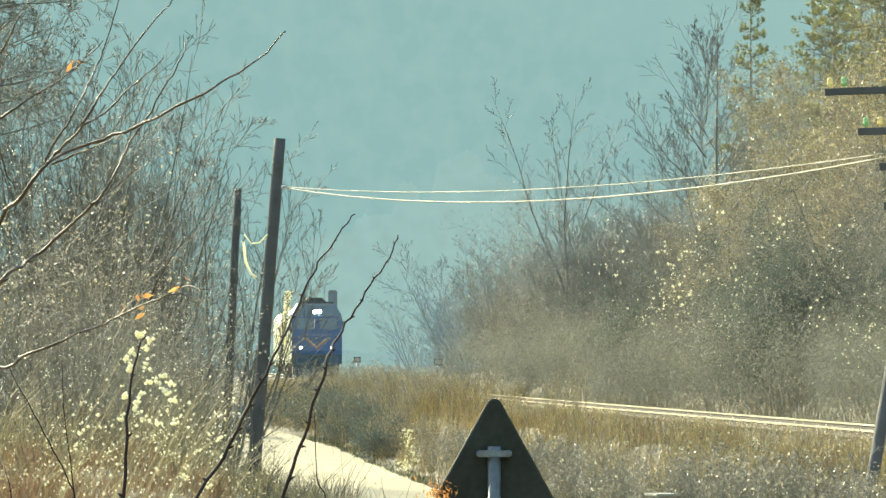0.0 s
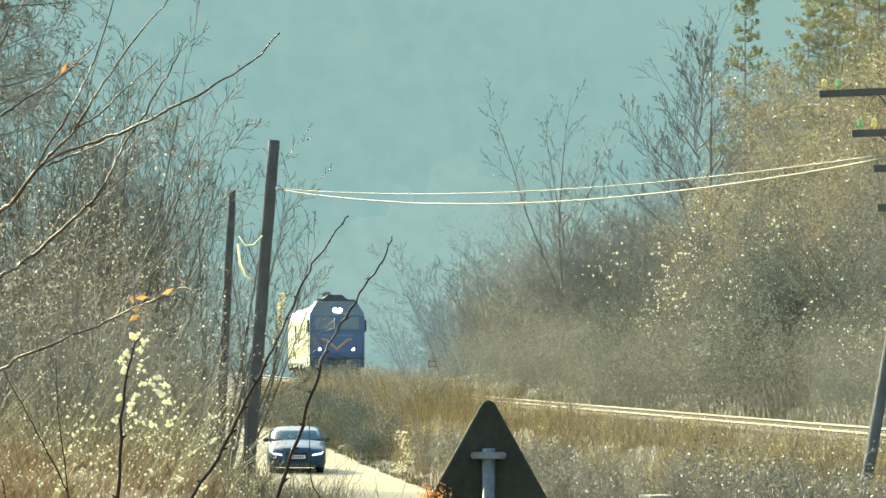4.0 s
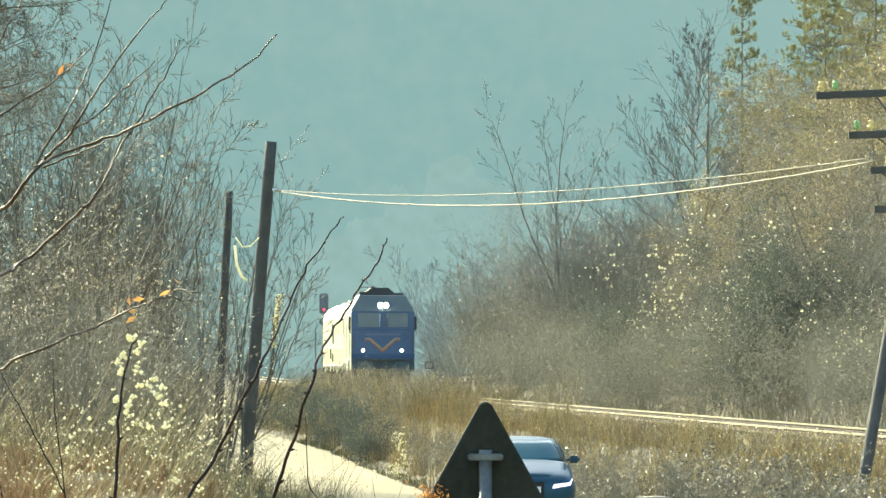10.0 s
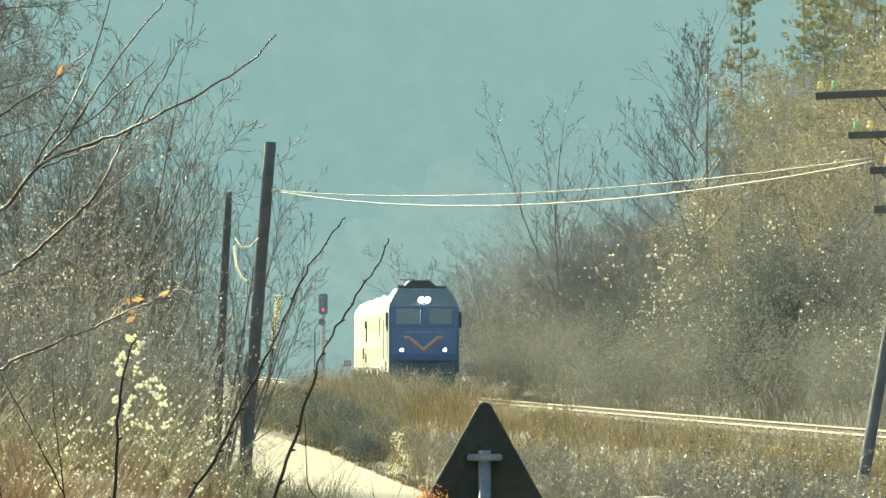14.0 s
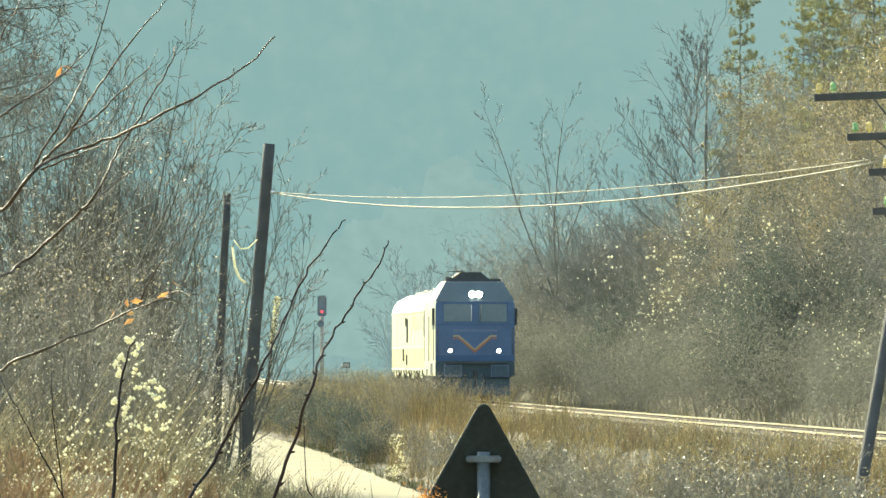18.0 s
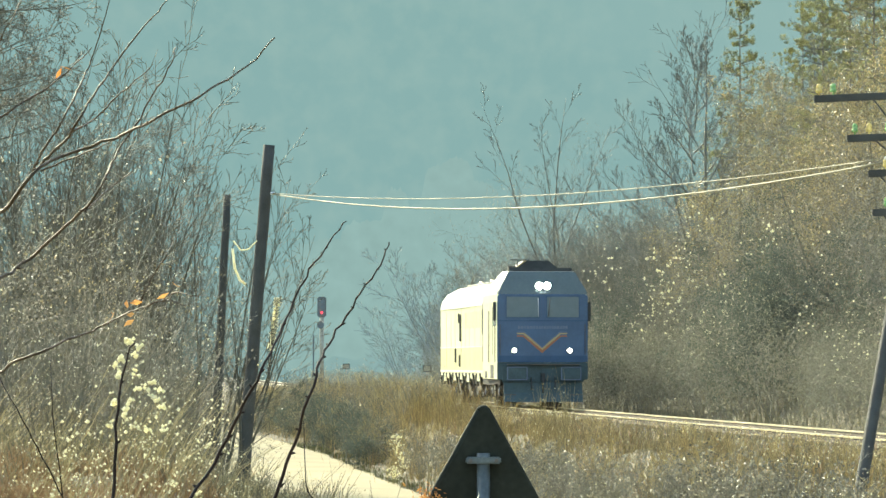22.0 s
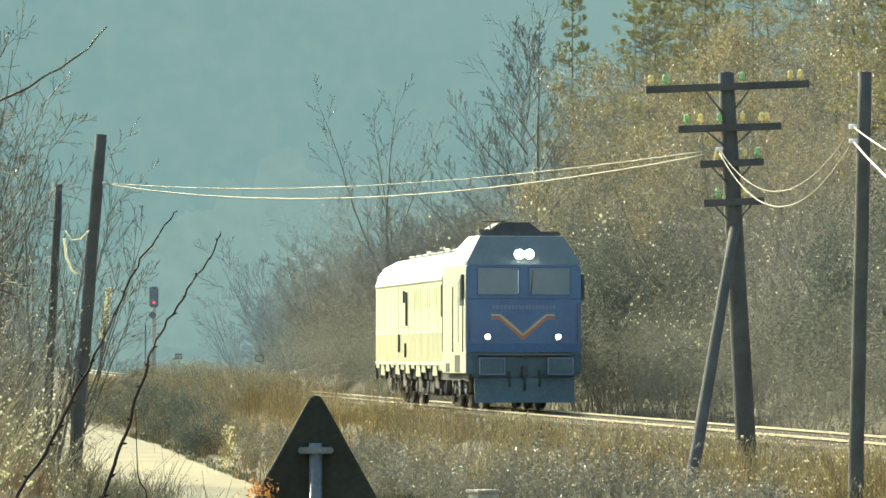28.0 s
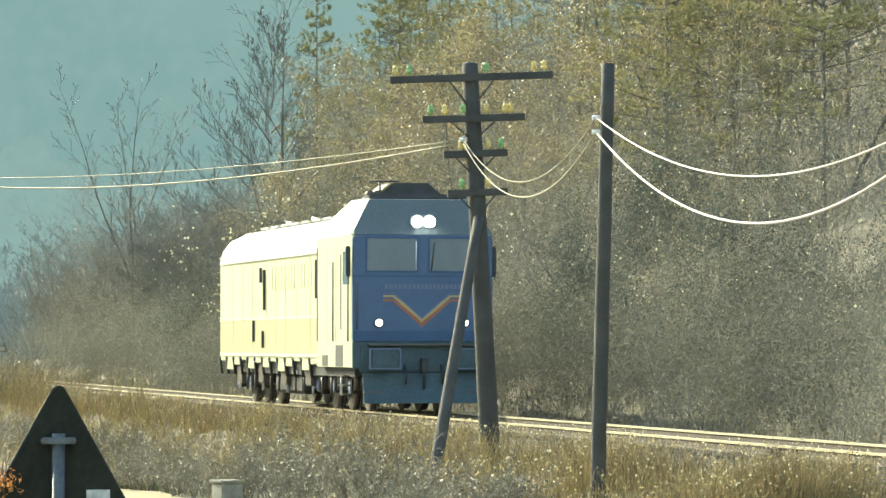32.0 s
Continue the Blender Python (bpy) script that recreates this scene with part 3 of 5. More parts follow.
def strew(protos, places, rng, lo=0.8, hi=1.2, sink=0.0):
    """Copies of the prototypes on the ground at (x, y); the first place of each takes the prototype itself."""
    used = set()
    for i, (x, y) in enumerate(places):
        p = protos[i % len(protos)]
        s = rng.uniform(lo, hi)
        m = Matrix.Translation((x, y, ground_z(x, y) - sink)) @ Matrix.Rotation(rng.uniform(0, 6.28), 4, "Z")
        if id(p) in used:
            o = copy_thing(p, m)
        else:
            used.add(id(p))
            o = p
            o.matrix_basis = m
        o.scale = (s, s, s * rng.uniform(0.9, 1.1))


def by_bearing(h, u):
    """Plan place on the bearing h at the distance u from the track."""
    y = (u + 17.5) / (h / 1000 + 0.1065)
    return y * h / 1000, y


def right_slope():
    rng = np.random.default_rng(11)
    lab = "tangled bare shrub with a few withered leaves on the railway slope"
    protos = [shrub(20 + i, 3.6 + 0.5 * i, 7, "slope_shrub", lab, M_TWIG if i % 2 else M_TWIGL, M_GOLD if i == 2 else M_LEAF, 2000, 14 if i % 3 == 0 else 0, 0.62, (5, 5), 0.18, 0.9, 0.032, 0.02, 0.28, (0.1, 0.85), 0.52) for i in range(6)]
    for p in protos:
        tagged(p, group="shrubs on the slope")
    places = []
    for row in range(13):
        u = 7.2 + row * 2.1
        y = 62 + 2 * row
        while y < 235:
            uu, yy = u + rng.uniform(-0.9, 0.9), y + rng.uniform(-1.5, 1.5)
            x = track_x(yy) + uu
            if 0.012 < x / yy < 0.24 and 0.55 * (uu - 4.2) - 2 < 0.1 * yy + 1.5:
                places.append((x, yy))
            y += 5.2 + 0.25 * row
    rng.shuffle(places)
    strew(protos, places, rng, 0.75, 1.25)
    # dark brambles along the foot of the slope
    br = [shrub(33 + i, 2.0 + 0.5 * i, 9, "bramble", "dark tangled bramble with small leaves at the slope foot", M_TWIG, M_BRAMBLE, 4200, 0, 0.6, (5, 5), 0.15, 1.0, 0.034, 0.012, 0.3, (0.2, 0.95), 0.5) for i in range(3)]
    for p in br:
        tagged(p, group="brambles along the track")
    places = []
    y = 58.0
    while y < 235:
        for u in (4.6, 5.9, 7.4):
            yy = y + rng.uniform(-1, 1)
            x = track_x(yy) + u + rng.uniform(-0.5, 0.6)
            if 0.012 < x / yy < 0.235:
                places.append((x, yy))
        y += 2.6 + 0.012 * (y - 58)
    strew(br, places, rng, 0.7, 1.25)
    # old man's beard: clusters of seed tufts trailing over the shrubs
    t = tagged(new("seed_vine"), "trailing vine of white seed tufts, some put in as leaf sparkle", "plant", kind="stuff")
    pts = []
    for h, v in ((52, 11), (52.5, 6), (58, 13), (60, 10), (68, 7), (69, 9), (86, 33), (87, 31), (41, 21), (44, 24), (105, 4.5), (107, 6), (103, 3), (63, 27), (71, -1), (75, 20), (80, 16), (95, 12), (112, 14), (118, 8), (66, 36), (56, 17),
                 (130, 30), (140, 18), (152, 26), (165, 40), (178, 22), (190, 34), (186, 10), (205, 24), (212, 14), (173, 5), (160, 12), (122, 26), (99, 25), (147, 6)):
        x, y = by_bearing(h, rng.uniform(4.4, 5.8))
        for k in range(rng.integers(10, 26)):
            pts.append((x + rng.normal() * 0.32, y + rng.normal() * 0.3, EYE + y * v / 1000 + rng.normal() * 0.42))
    # these clusters and the loose specks below stand in for sun sparkle
    for k in range(20):
        h, v = rng.uniform(55, 84), rng.uniform(2, 33)
        x, y = by_bearing(h, rng.uniform(4.4, 5.4))
        for j in range(rng.integers(5, 16)):
            pts.append((x + rng.normal() * 0.22, y + rng.normal() * 0.3, EYE + y * v / 1000 + rng.normal() * 0.32))
    big = len(pts)
    for k in range(700):
        x, y = by_bearing(rng.uniform(35, 220), rng.uniform(5, 16))
        pts.append((x, y, ground_z(x, y) + rng.uniform(1.0, 4.5)))
    pts = np.array(pts)
    part("seed_tuft", balls_mesh("seed_tuft", pts, np.concatenate([rng.uniform(0.024, 0.06, big) * rng.uniform(0.5, 1.2, big) * np.clip((pts[:big, 1] - 40) / 85, 0.35, 1.1), rng.uniform(0.014, 0.034, len(pts) - big)]), M_FLUFF, rng), None, t)["kind"] = "stuff"
    oak = [bare_tree(45 + i, 6.5 + i, 0.62, 0.22, (6, 6, 8), "bushy tree still holding golden brown withered leaves", 0.07, 0.52, "leafy_tree", 6500, 0.12, leaf=M_GOLD) for i in range(3)]
    for p in oak:
        tagged(p, group="leafy trees on the slope")
    spots = [by_bearing(h, u) for h, u in ((84, 9.5), (92, 11), (104, 10.5), (112, 13), (97, 14), (80, 13), (122, 12), (134, 13), (145, 11), (158, 13), (120, 17), (104, 19), (90, 17), (170, 12), (190, 13), (182, 11), (205, 13), (214, 15), (76, 8), (100, 9), (109, 9), (116, 10), (86, 12.5), (95, 9), (128, 10), (138, 10), (150, 15), (165, 15))]
    strew(oak, spots, rng, 0.8, 1.2)
    # slender tree of three upright limbs
    x, y = by_bearing(32.0, 7.6)
    t1 = limb_tree(41, "bare_tree", "slender bare tree with upright limbs beside the railway", [
        ((0, 0, -0.4), (0.02, 0, 1), 12.9, 0.085, 0.0), ((-0.02, 0, 2.6), (-0.26, 0.05, 1), 10.4, 0.06, 0.1), ((0.05, 0, 4.2), (0.2, 0.1, 1), 7.4, 0.045, 0.1), ((0.02, 0, 5.4), (-0.09, -0.2, 1), 6.2, 0.04, 0.05)],
        M_FARTWIG, (4, 5, 12), 30, 0.3, 0.25, 3, 0.2, 0.0068, wob=0.05)
    place(t1, x, y)
    # broad tree with boughs rising from low on the trunk
    limbs = [((0, 0, -0.4), (0.0, 0, 1), 12.6, 0.13, 0.0)]
    rng2 = np.random.default_rng(42)
    for k in range(22):
        f = 0.13 + 0.036 * k
        a = 2.4 * k + rng2.uniform(-0.4, 0.4)
        limbs.append(((0, 0, 12.6 * f), (math.cos(a), math.sin(a), 0.4 + 0.045 * k), 6.6 * (1.08 - f) * rng2.uniform(0.8, 1.2), 0.06 * (1.15 - f), 0.6))
    broad = limb_tree(42, "bare_tree", "broad bare tree with fine spreading twigs on the slope", limbs, M_FARTWIG, (4, 5, 10), 36, 0.4, 0.36, 3, 0.12, 0.0068, wob=0.06)
    x, y = by_bearing(66.5, 9.0)
    place(broad, x, y)
    low = limb_tree(43, "bare_tree", "low bushy bare tree with grey twigs on the slope",
                    [((0.1 * math.cos(2.4 * k), 0.1 * math.sin(2.4 * k), -0.3), (0.55 * math.cos(2.4 * k), 0.55 * math.sin(2.4 * k), 1), 5.2 + 0.4 * (k % 3), 0.045, 0.25) for k in range(8)], M_FARTWIG, (4, 5, 8), 36, 0.3, 0.36, 3, 0.12, 0.006, wob=0.06)
    spots = [by_bearing(h, u) for h, u in ((48, 7.5), (43, 8.5), (54, 7.4), (38, 9), (25, 8), (18, 9), (12, 12), (4, 14), (8, 12), (15, 8), (59, 7.6), (21, 12), (30, 12), (45, 7), (50, 8), (40, 7.4), (63, 7.2), (35, 8))]
    strew([low], spots, rng, 0.95, 1.3)
    mid = limb_tree(44, "bare_tree", "bare tree with dense grey twigs on the slope",
                    [((0, 0, -0.3), (0.03, 0, 1), 10, 0.09, 0)] + [((0, 0, 1.6 + 0.6 * k), (math.cos(2.4 * k), math.sin(2.4 * k), 0.9), 4.6 - 0.25 * k, 0.045, 0.4) for k in range(11)], M_FARTWIG, (4, 5, 7), 36, 0.3, 0.36, 3, 0.15, 0.006, wob=0.06)
    strew([mid], [by_bearing(h, u) for h, u in ((100, 17), (128, 16), (150, 19), (175, 17), (200, 20), (115, 22), (90, 20))], rng, 0.8, 1.1)
    # pines: the slim one beside the broad tree, then those further up
    x, y = by_bearing(78, 11.5)
    place(pine(51, 12.2), x, y)
    p2 = pine(52, 11)
    spots = [by_bearing(h, u) for h, u in ((99, 16), (94, 18), (106, 17), (112, 16), (170, 15.5), (180, 17), (192, 16), (206, 18), (215, 20), (162, 20), (186, 22), (140, 22), (124, 24))]
    strew([p2, pine(55, 12)], spots, rng, 1.0, 1.3)
    more = [by_bearing(h, u) for h, u in ((168, 12), (176, 13.5), (185, 12.5), (197, 14), (209, 13), (200, 22), (152, 23), (110, 21), (102, 24))]
    strew([pine(53, 10.5), pine(54, 12)], more, rng, 0.95, 1.25)
    ivy = [shrub(37 + i, 4.6 + 0.8 * i, 10, "ivy_bush", "dark bush overgrown with ivy on the slope", M_TWIG, M_IVY, 12000, 0, 0.6, (5, 6), 0.2, 0.5, 0.038, 0.016, 0.16, (0.1, 0.55), 0.4) for i in range(2)]
    strew(ivy, [by_bearing(h, u) for h, u in ((84, 5.0), (80, 5.4), (88, 5.6), (92, 6.4), (48, 5.4), (112, 7.2), (146, 5.6), (193, 6.6), (170, 9.5))], rng, 0.8, 1.15)


def left_thicket():
    rng = np.random.default_rng(12)
    lab = "dense leafless thicket bush beside the road, twigs catching the sun"
    # their seed tufts also put leaf glints in as pale specks
    protos = [shrub(60 + i, 4.3 + 0.4 * i, 8, "roadside_bush", lab, M_THICKET, M_GOLD if i % 2 else M_LEAF, 1100, 42, 0.64, (5, 6), 0.12, 1.0, 0.036, 0.028, 0.3, (0.1, 0.7), 0.5) for i in range(5)]
    for p in protos:
        tagged(p, group="bushes beside the road")
    places = []
    for y in np.arange(66, 150, 3.4):
        for u in np.arange(-13.6, -32, -2.6):
            uu, yy = u + rng.uniform(-0.8, 0.8), y + rng.uniform(-1.2, 1.2)
            x = track_x(yy) + uu
            if x / yy > -0.125 and x / yy < -0.04 - 0.042 * (yy < 97):
                places.append((x, yy))
    rng.shuffle(places)
    strew(protos, places, rng, 0.75, 1.2)
    for x, y, s in ((-6.1, 98, 0.62), (-5.6, 99.5, 0.5), (-6.6, 97, 0.7), (-5.9, 96, 0.45)):
        copy_thing(protos[0], Matrix.Translation((x, y, ground_z(x, y)))).scale = (s, s, s)
    # tree of straight limbs fanning out behind the poles
    fan = [((0.05 * k, 0.1 * (k % 3), -0.3), (0.105 * (k - 2.6), 0.12 * ((k * 5) % 3 - 1), 1), 10.8 - 0.7 * abs(k - 2), 0.045, 0.05) for k in range(9)]
    v1 = limb_tree(66, "bare_tree", "bare roadside tree of straight limbs fanning upwards", fan, M_NET, (3, 4, 11), 32, 0.08, 0.3, 3, 0.2, 0.0062, wob=0.035)
    place(v1, -6.2, 111)
    stems = [((0.1 * math.cos(2.4 * k), 0.1 * math.sin(2.4 * k), -0.3), (0.27 * math.cos(2.4 * k), 0.27 * math.sin(2.4 * k), 1), 8.6 - 0.5 * (k % 4), 0.045, 0.15) for k in range(8)]
    v2 = [limb_tree(67 + i, "bare_tree", "bare roadside tree with a fine net of twigs", stems, M_NET, (3, 4, 9), 40, 0.08, 0.34, 3, 0.12, 0.006, wob=0.05) for i in range(2)]
    # those beyond 140 m are unseen behind the thicket, added to shade the bank
    for i, (h, d, tall) in enumerate(((-105, 95, 10.9), (-97, 112, 11.8), (-90, 98, 10.8), (-83, 118, 11.8), (-78, 100, 9.9), (-72, 113, 9.9), (-66, 104, 8.2), (-108, 120, 12.5), (-87, 128, 11.6), (-79, 148, 10.5), (-82, 158, 11), (-80, 168, 11.5), (-84, 178, 12), (-83, 190, 12), (-90, 165, 12))):
        o = v2[i] if i < 2 else copy_thing(v2[i % 2], Matrix())
        place(o, h * d / 1000, d, tall / 8.8, 1.7 * i)
    # old tree outside the bend of the road whose twiggy boughs hang over the verge
    old = limb_tree(69, "bare_tree", "old bare tree with a tangle of crooked dark twigs",
                    [((0, 0, -0.4), (0, 0, 1), 8.6, 0.16, 0)] + [((0, 0, 5.3 + 0.17 * k), (math.cos(2.4 * k), math.sin(2.4 * k), 0.15 + 0.03 * k), 2.6 - 0.04 * k, 0.02, 0.1) for k in range(20)], M_NET, (5, 6, 8), 48, 0.1, 0.36, 3, 0.12, 0.0044, wob=0.1)
    place(old, -6.3, 50, 0.95, 0.6)
    place(copy_thing(old, Matrix()), -8.4, 68, 1.0, 2.1)
    place(copy_thing(old, Matrix()), -9.9, 82, 1.15, 4.0)
    # straight saplings between the bushes
    saps = [limb_tree(75 + i, "sapling", "straight thin bare sapling in the roadside thicket", [((0, 0, -0.3), (0.04 * i - 0.04, 0, 1), 4.8 + 0.5 * i, 0.045, 0)], M_NET, (4, 12), 34, 0.3, 0.24, 2, 0.25, 0.005, wob=0.04, group="saplings in the thicket") for i in range(3)]
    spots = []
    for h in np.arange(-110, -46, 3.0):
        d = rng.uniform(80, 114)
        spots.append(((h + rng.uniform(-1.2, 1.2)) * d / 1000, d))
    strew(saps, spots, rng, 0.75, 1.1)
    low = [shrub(70 + i, 2.2 + 0.4 * i, 9, "fluffy_shrub", "low shrub full of pale seed tufts by the road", M_THICKET, M_LEAF, 220, 18, 0.5, (3, 5), 0.3, 0.8, 0.03, 0.012) for i in range(3)]
    places = [(-4.6 + rng.uniform(-1.6, 1.6), 62 + rng.uniform(-5, 10)) for i in range(22)] + [(-3.9 + rng.uniform(-0.5, 0.5), 66 + rng.uniform(-3, 10)) for i in range(4)]
    strew(low, [q for q in places if q[0] / q[1] < -0.06], rng, 0.7, 1.1)


def far_bushes():
    rng = np.random.default_rng(13)
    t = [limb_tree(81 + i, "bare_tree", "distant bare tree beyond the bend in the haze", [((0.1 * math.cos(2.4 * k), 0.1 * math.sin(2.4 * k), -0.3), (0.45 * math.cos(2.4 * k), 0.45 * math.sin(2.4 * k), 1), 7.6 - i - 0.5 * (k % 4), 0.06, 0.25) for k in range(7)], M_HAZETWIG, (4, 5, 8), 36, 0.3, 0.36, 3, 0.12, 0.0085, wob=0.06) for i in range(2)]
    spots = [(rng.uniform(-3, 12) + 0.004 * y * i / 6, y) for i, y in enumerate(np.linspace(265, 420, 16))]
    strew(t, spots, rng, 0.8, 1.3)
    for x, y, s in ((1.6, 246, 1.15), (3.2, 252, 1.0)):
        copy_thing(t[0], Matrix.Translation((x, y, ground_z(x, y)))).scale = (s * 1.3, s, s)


def weeds(name, label, material, rng, n, spot, hgt, r=0.006, lean=0.2, heads=0.0, cap=False, bias=0.0, clump=0.0):
    """A stand of dry stalks as one piece of stuff."""
    segs, tips = [], []
    while len(segs) < n * 2:
        x, y = spot()
        fan = (0.0, 0.0)
        if clump and y > 64 and rng.uniform() < 0.8:
            gx, gy = math.floor(x / clump), math.floor(y / clump / 1.6)
            w = noise.noise_vector(Vector((gx * 7.31, gy * 3.77, 2.2)))
            cx, cy = (gx + 0.5 + 0.7 * w.x) * clump, (gy + 0.5 + 0.7 * w.y) * clump * 1.6
            ox, oy = rng.normal(size=2) * clump * 0.2
            x, y, fan = cx + ox, cy + oy, (ox / clump * 0.7, oy / clump * 0.7)
            tall = 0.75 + 1.1 * w.z
        else:
            tall = 0.75
        z = ground_z(x, y)
        h = (1.0 if not clump else max(tall, 0.25)) * hgt * rng.uniform(0.45, 1.2) * (1 + 0.8 * (smooth(119, 140, y) if cap else 0)) * (0.7 + 1.3 * noise.noise(Vector((x * 0.8, y * 0.5, 7))))
        h = max(h, 0.08)
        if cap:
            h = min(h, max(0.1, rail_z(y) - 0.035 + 0.06 * max(0, track_x(y) - 1 - x) + 1.0 * smooth(119, 140, y) * (1 - smooth(188, 203, y)) - z + rng.normal() * 0.05))
        dx, dy = (rng.normal() * lean + bias + fan[0]) * h, (rng.normal() * lean + fan[1]) * h
        a, b, c = (x, y, z - 0.05), (x + dx * 0.35, y + dy * 0.35, z + h * 0.55), (x + dx, y + dy, z + h)
        w = r * min(1.0, 0.25 + y / 110)
        segs += [(*a, *b, w, w * 0.8), (*b, *c, w * 0.8, w * 0.35)]
        tips.append(c)
    o = new(name, segs_mesh(name, segs, material))
    tagged(o, label, "grass", kind="stuff")
    if heads:
        tp = np.array(tips)
        k = int(len(tp) * heads)
        pts = tp[rng.integers(0, len(tp), k)] + rng.normal(size=(k, 3)) * 0.07
        # a few white specks put in as sun sparkle on the weeds
        few = tp[rng.integers(0, len(tp), k // 9)] + rng.normal(size=(k // 9, 3)) * 0.05
        q = new("pale_sparkle_specks", balls_mesh("pale_sparkle_specks", few, rng.uniform(0.006, 0.02, k // 9) if k // 9 else [], M_FLUFF, rng))
        tagged(q, "tiny white specks put on the dry weeds as sparkle", "grass", kind="stuff")
        q = new("seed_heads", flakes_mesh("seed_heads", pts, rng.uniform(0.01, 0.028, k), M_PALEGRASS, rng))
        tagged(q, "small pale seed heads and leaves among the dry weeds", "grass", kind="stuff")


def build_weeds():
    rng = np.random.default_rng(14)

    def bank():
        y = 45 + 185 * rng.uniform() ** 1.5
        return track_x(y) + rng.uniform(ROAD_R + 0.7, -1.0 if y > 66 else -1.7), y

    def verge_r():
        y = 45 + 120 * rng.uniform()
        return track_x(y) + rng.uniform(ROAD_R - 0.1, ROAD_R + 1.0), y

    def far_side():
        y = 50 + 200 * rng.uniform()
        return track_x(y) + rng.uniform(1.3, 6.5), y

    def left_side():
        y = 48 + 90 * rng.uniform()
        return track_x(y) + ROAD_L - 0.2 - 7 * rng.uniform() ** 1.5, y

    def rust():
        y = 44 + 14 * rng.uniform()
        return -0.115 * y + 0.062 * y * rng.uniform() ** 1.3, y

    def reeds():
        y = 56 + 20 * rng.uniform()
        return -0.066 * y - 0.05 * y * rng.uniform(), y

    weeds("bank_weeds", "brown dry weeds thick on the railway bank", M_GRASS, rng, 32000, bank, 0.95, 0.0065, 0.25, 1.1, True, clump=0.8)
    weeds("pale_bank_grass", "pale straw grass between the weeds of the bank", M_PALEGRASS, rng, 7000, bank, 0.9, 0.006, 0.3, 0, True, clump=1.3)
    weeds("rust_bank_weeds", "patches of rust brown weeds on the bank", M_ORGRASS, rng, 3200, bank, 0.8, 0.0065, 0.25, 0.4, True, clump=1.7)
    weeds("verge_grass", "short green grass on the road verge", M_GREEN, rng, 5000, verge_r, 0.2, 0.006, 0.3)
    weeds("trackside_weeds", "brown weeds at the foot of the wooded slope", M_WEED, rng, 12000, far_side, 0.7, 0.008, 0.25, 0.5)
    weeds("roadside_grass", "pale tangled grass along the road edge", M_PALEGRASS, rng, 4500, left_side, 0.6, 0.007, 0.4, 0.9)
    weeds("roadside_weeds", "olive brown weeds along the road edge", M_WEED, rng, 9000, left_side, 0.7, 0.007, 0.4, 0.5)
    weeds("leaning_reeds", "dry reeds all leaning one way beside the road", M_PALEGRASS, rng, 900, reeds, 1.3, 0.006, 0.2, 0.3, bias=0.55)
    weeds("rust_grass", "rust orange dry grass by the thicket", M_ORGRASS, rng, 5000, rust, 0.34, 0.006, 0.4, 0.4)

    def plume():
        h = rng.uniform(25, 34)
        x, y = by_bearing(h, rng.uniform(-4.6, -2.4))
        return x, y

    weeds("plume_grass", "tall pale plumes of dry grass on the bank", M_PALEGRASS, rng, 260, plume, 1.15, 0.007, 0.12, 1.5)

    def crest_plume():
        return by_bearing(rng.normal(34.5, 0.6), rng.uniform(-2.6, -2.0))

    weeds("plume_grass", "pale plumes of dry grass standing above the rails", M_PALEGRASS, rng, 60, crest_plume, 1.35, 0.007, 0.1, 2.5)
    # low brush on the bank
    pr = [shrub(90 + i, 1.2 + 0.2 * i, 8, "bank_brush", "low brown brush on the railway bank", M_TWIGL if i % 2 else M_TWIG, M_LEAF, 190, 12, 0.5, (4, 5), 0.3, 0.5, 0.045, 0.01, 0.1) for i in range(4)]
    for p in pr:
        tagged(p, group="brush on the bank")
    places = []
    for i in range(210):
        y = 50 + 150 * rng.uniform() ** 1.3
        lo, hi = (-6.2, -5.2) if y < 90 else (ROAD_R + 1.0, -4.2 if y < 150 else -3)
        places.append((track_x(y) + rng.uniform(lo, hi), y))
    strew(pr, places, rng, 0.55, 0.95)
    # dark bushes put in for shade on the steep bank side above the road
    dark = [shrub(98 + i, 1.5 + 0.4 * i, 9, "bank_bush", "low dark bush standing in for shade on the bank side", M_TWIG, M_IVY, 2600, 0, 0.6, (4, 5), 0.2, 0.6, 0.05, 0.012, 0.16, (0.2, 0.8), 0.45) for i in range(2)]
    for p in dark:
        tagged(p, group="bushes on the bank side")
    strew(dark, [(track_x(y) + rng.uniform(ROAD_R + 0.6, -3.9), y) for y in np.linspace(134, 205, 26)], rng, 0.6, 0.95)
    crest = []
    for i in range(46):
        y = rng.uniform(138, 196)
        crest.append((track_x(y) + rng.uniform(-4.2, -1.9), y))
    big = [shrub(96 + i, 1.9 + 0.3 * i, 8, "crest_brush", "brown brush on the crest of the bank", M_TWIG, M_LEAF, 260, 0, 0.5, (4, 5), 0.3, 0.6, 0.045, 0.012, 0.15) for i in range(2)]
    strew(big, crest, rng, 0.6, 0.95)


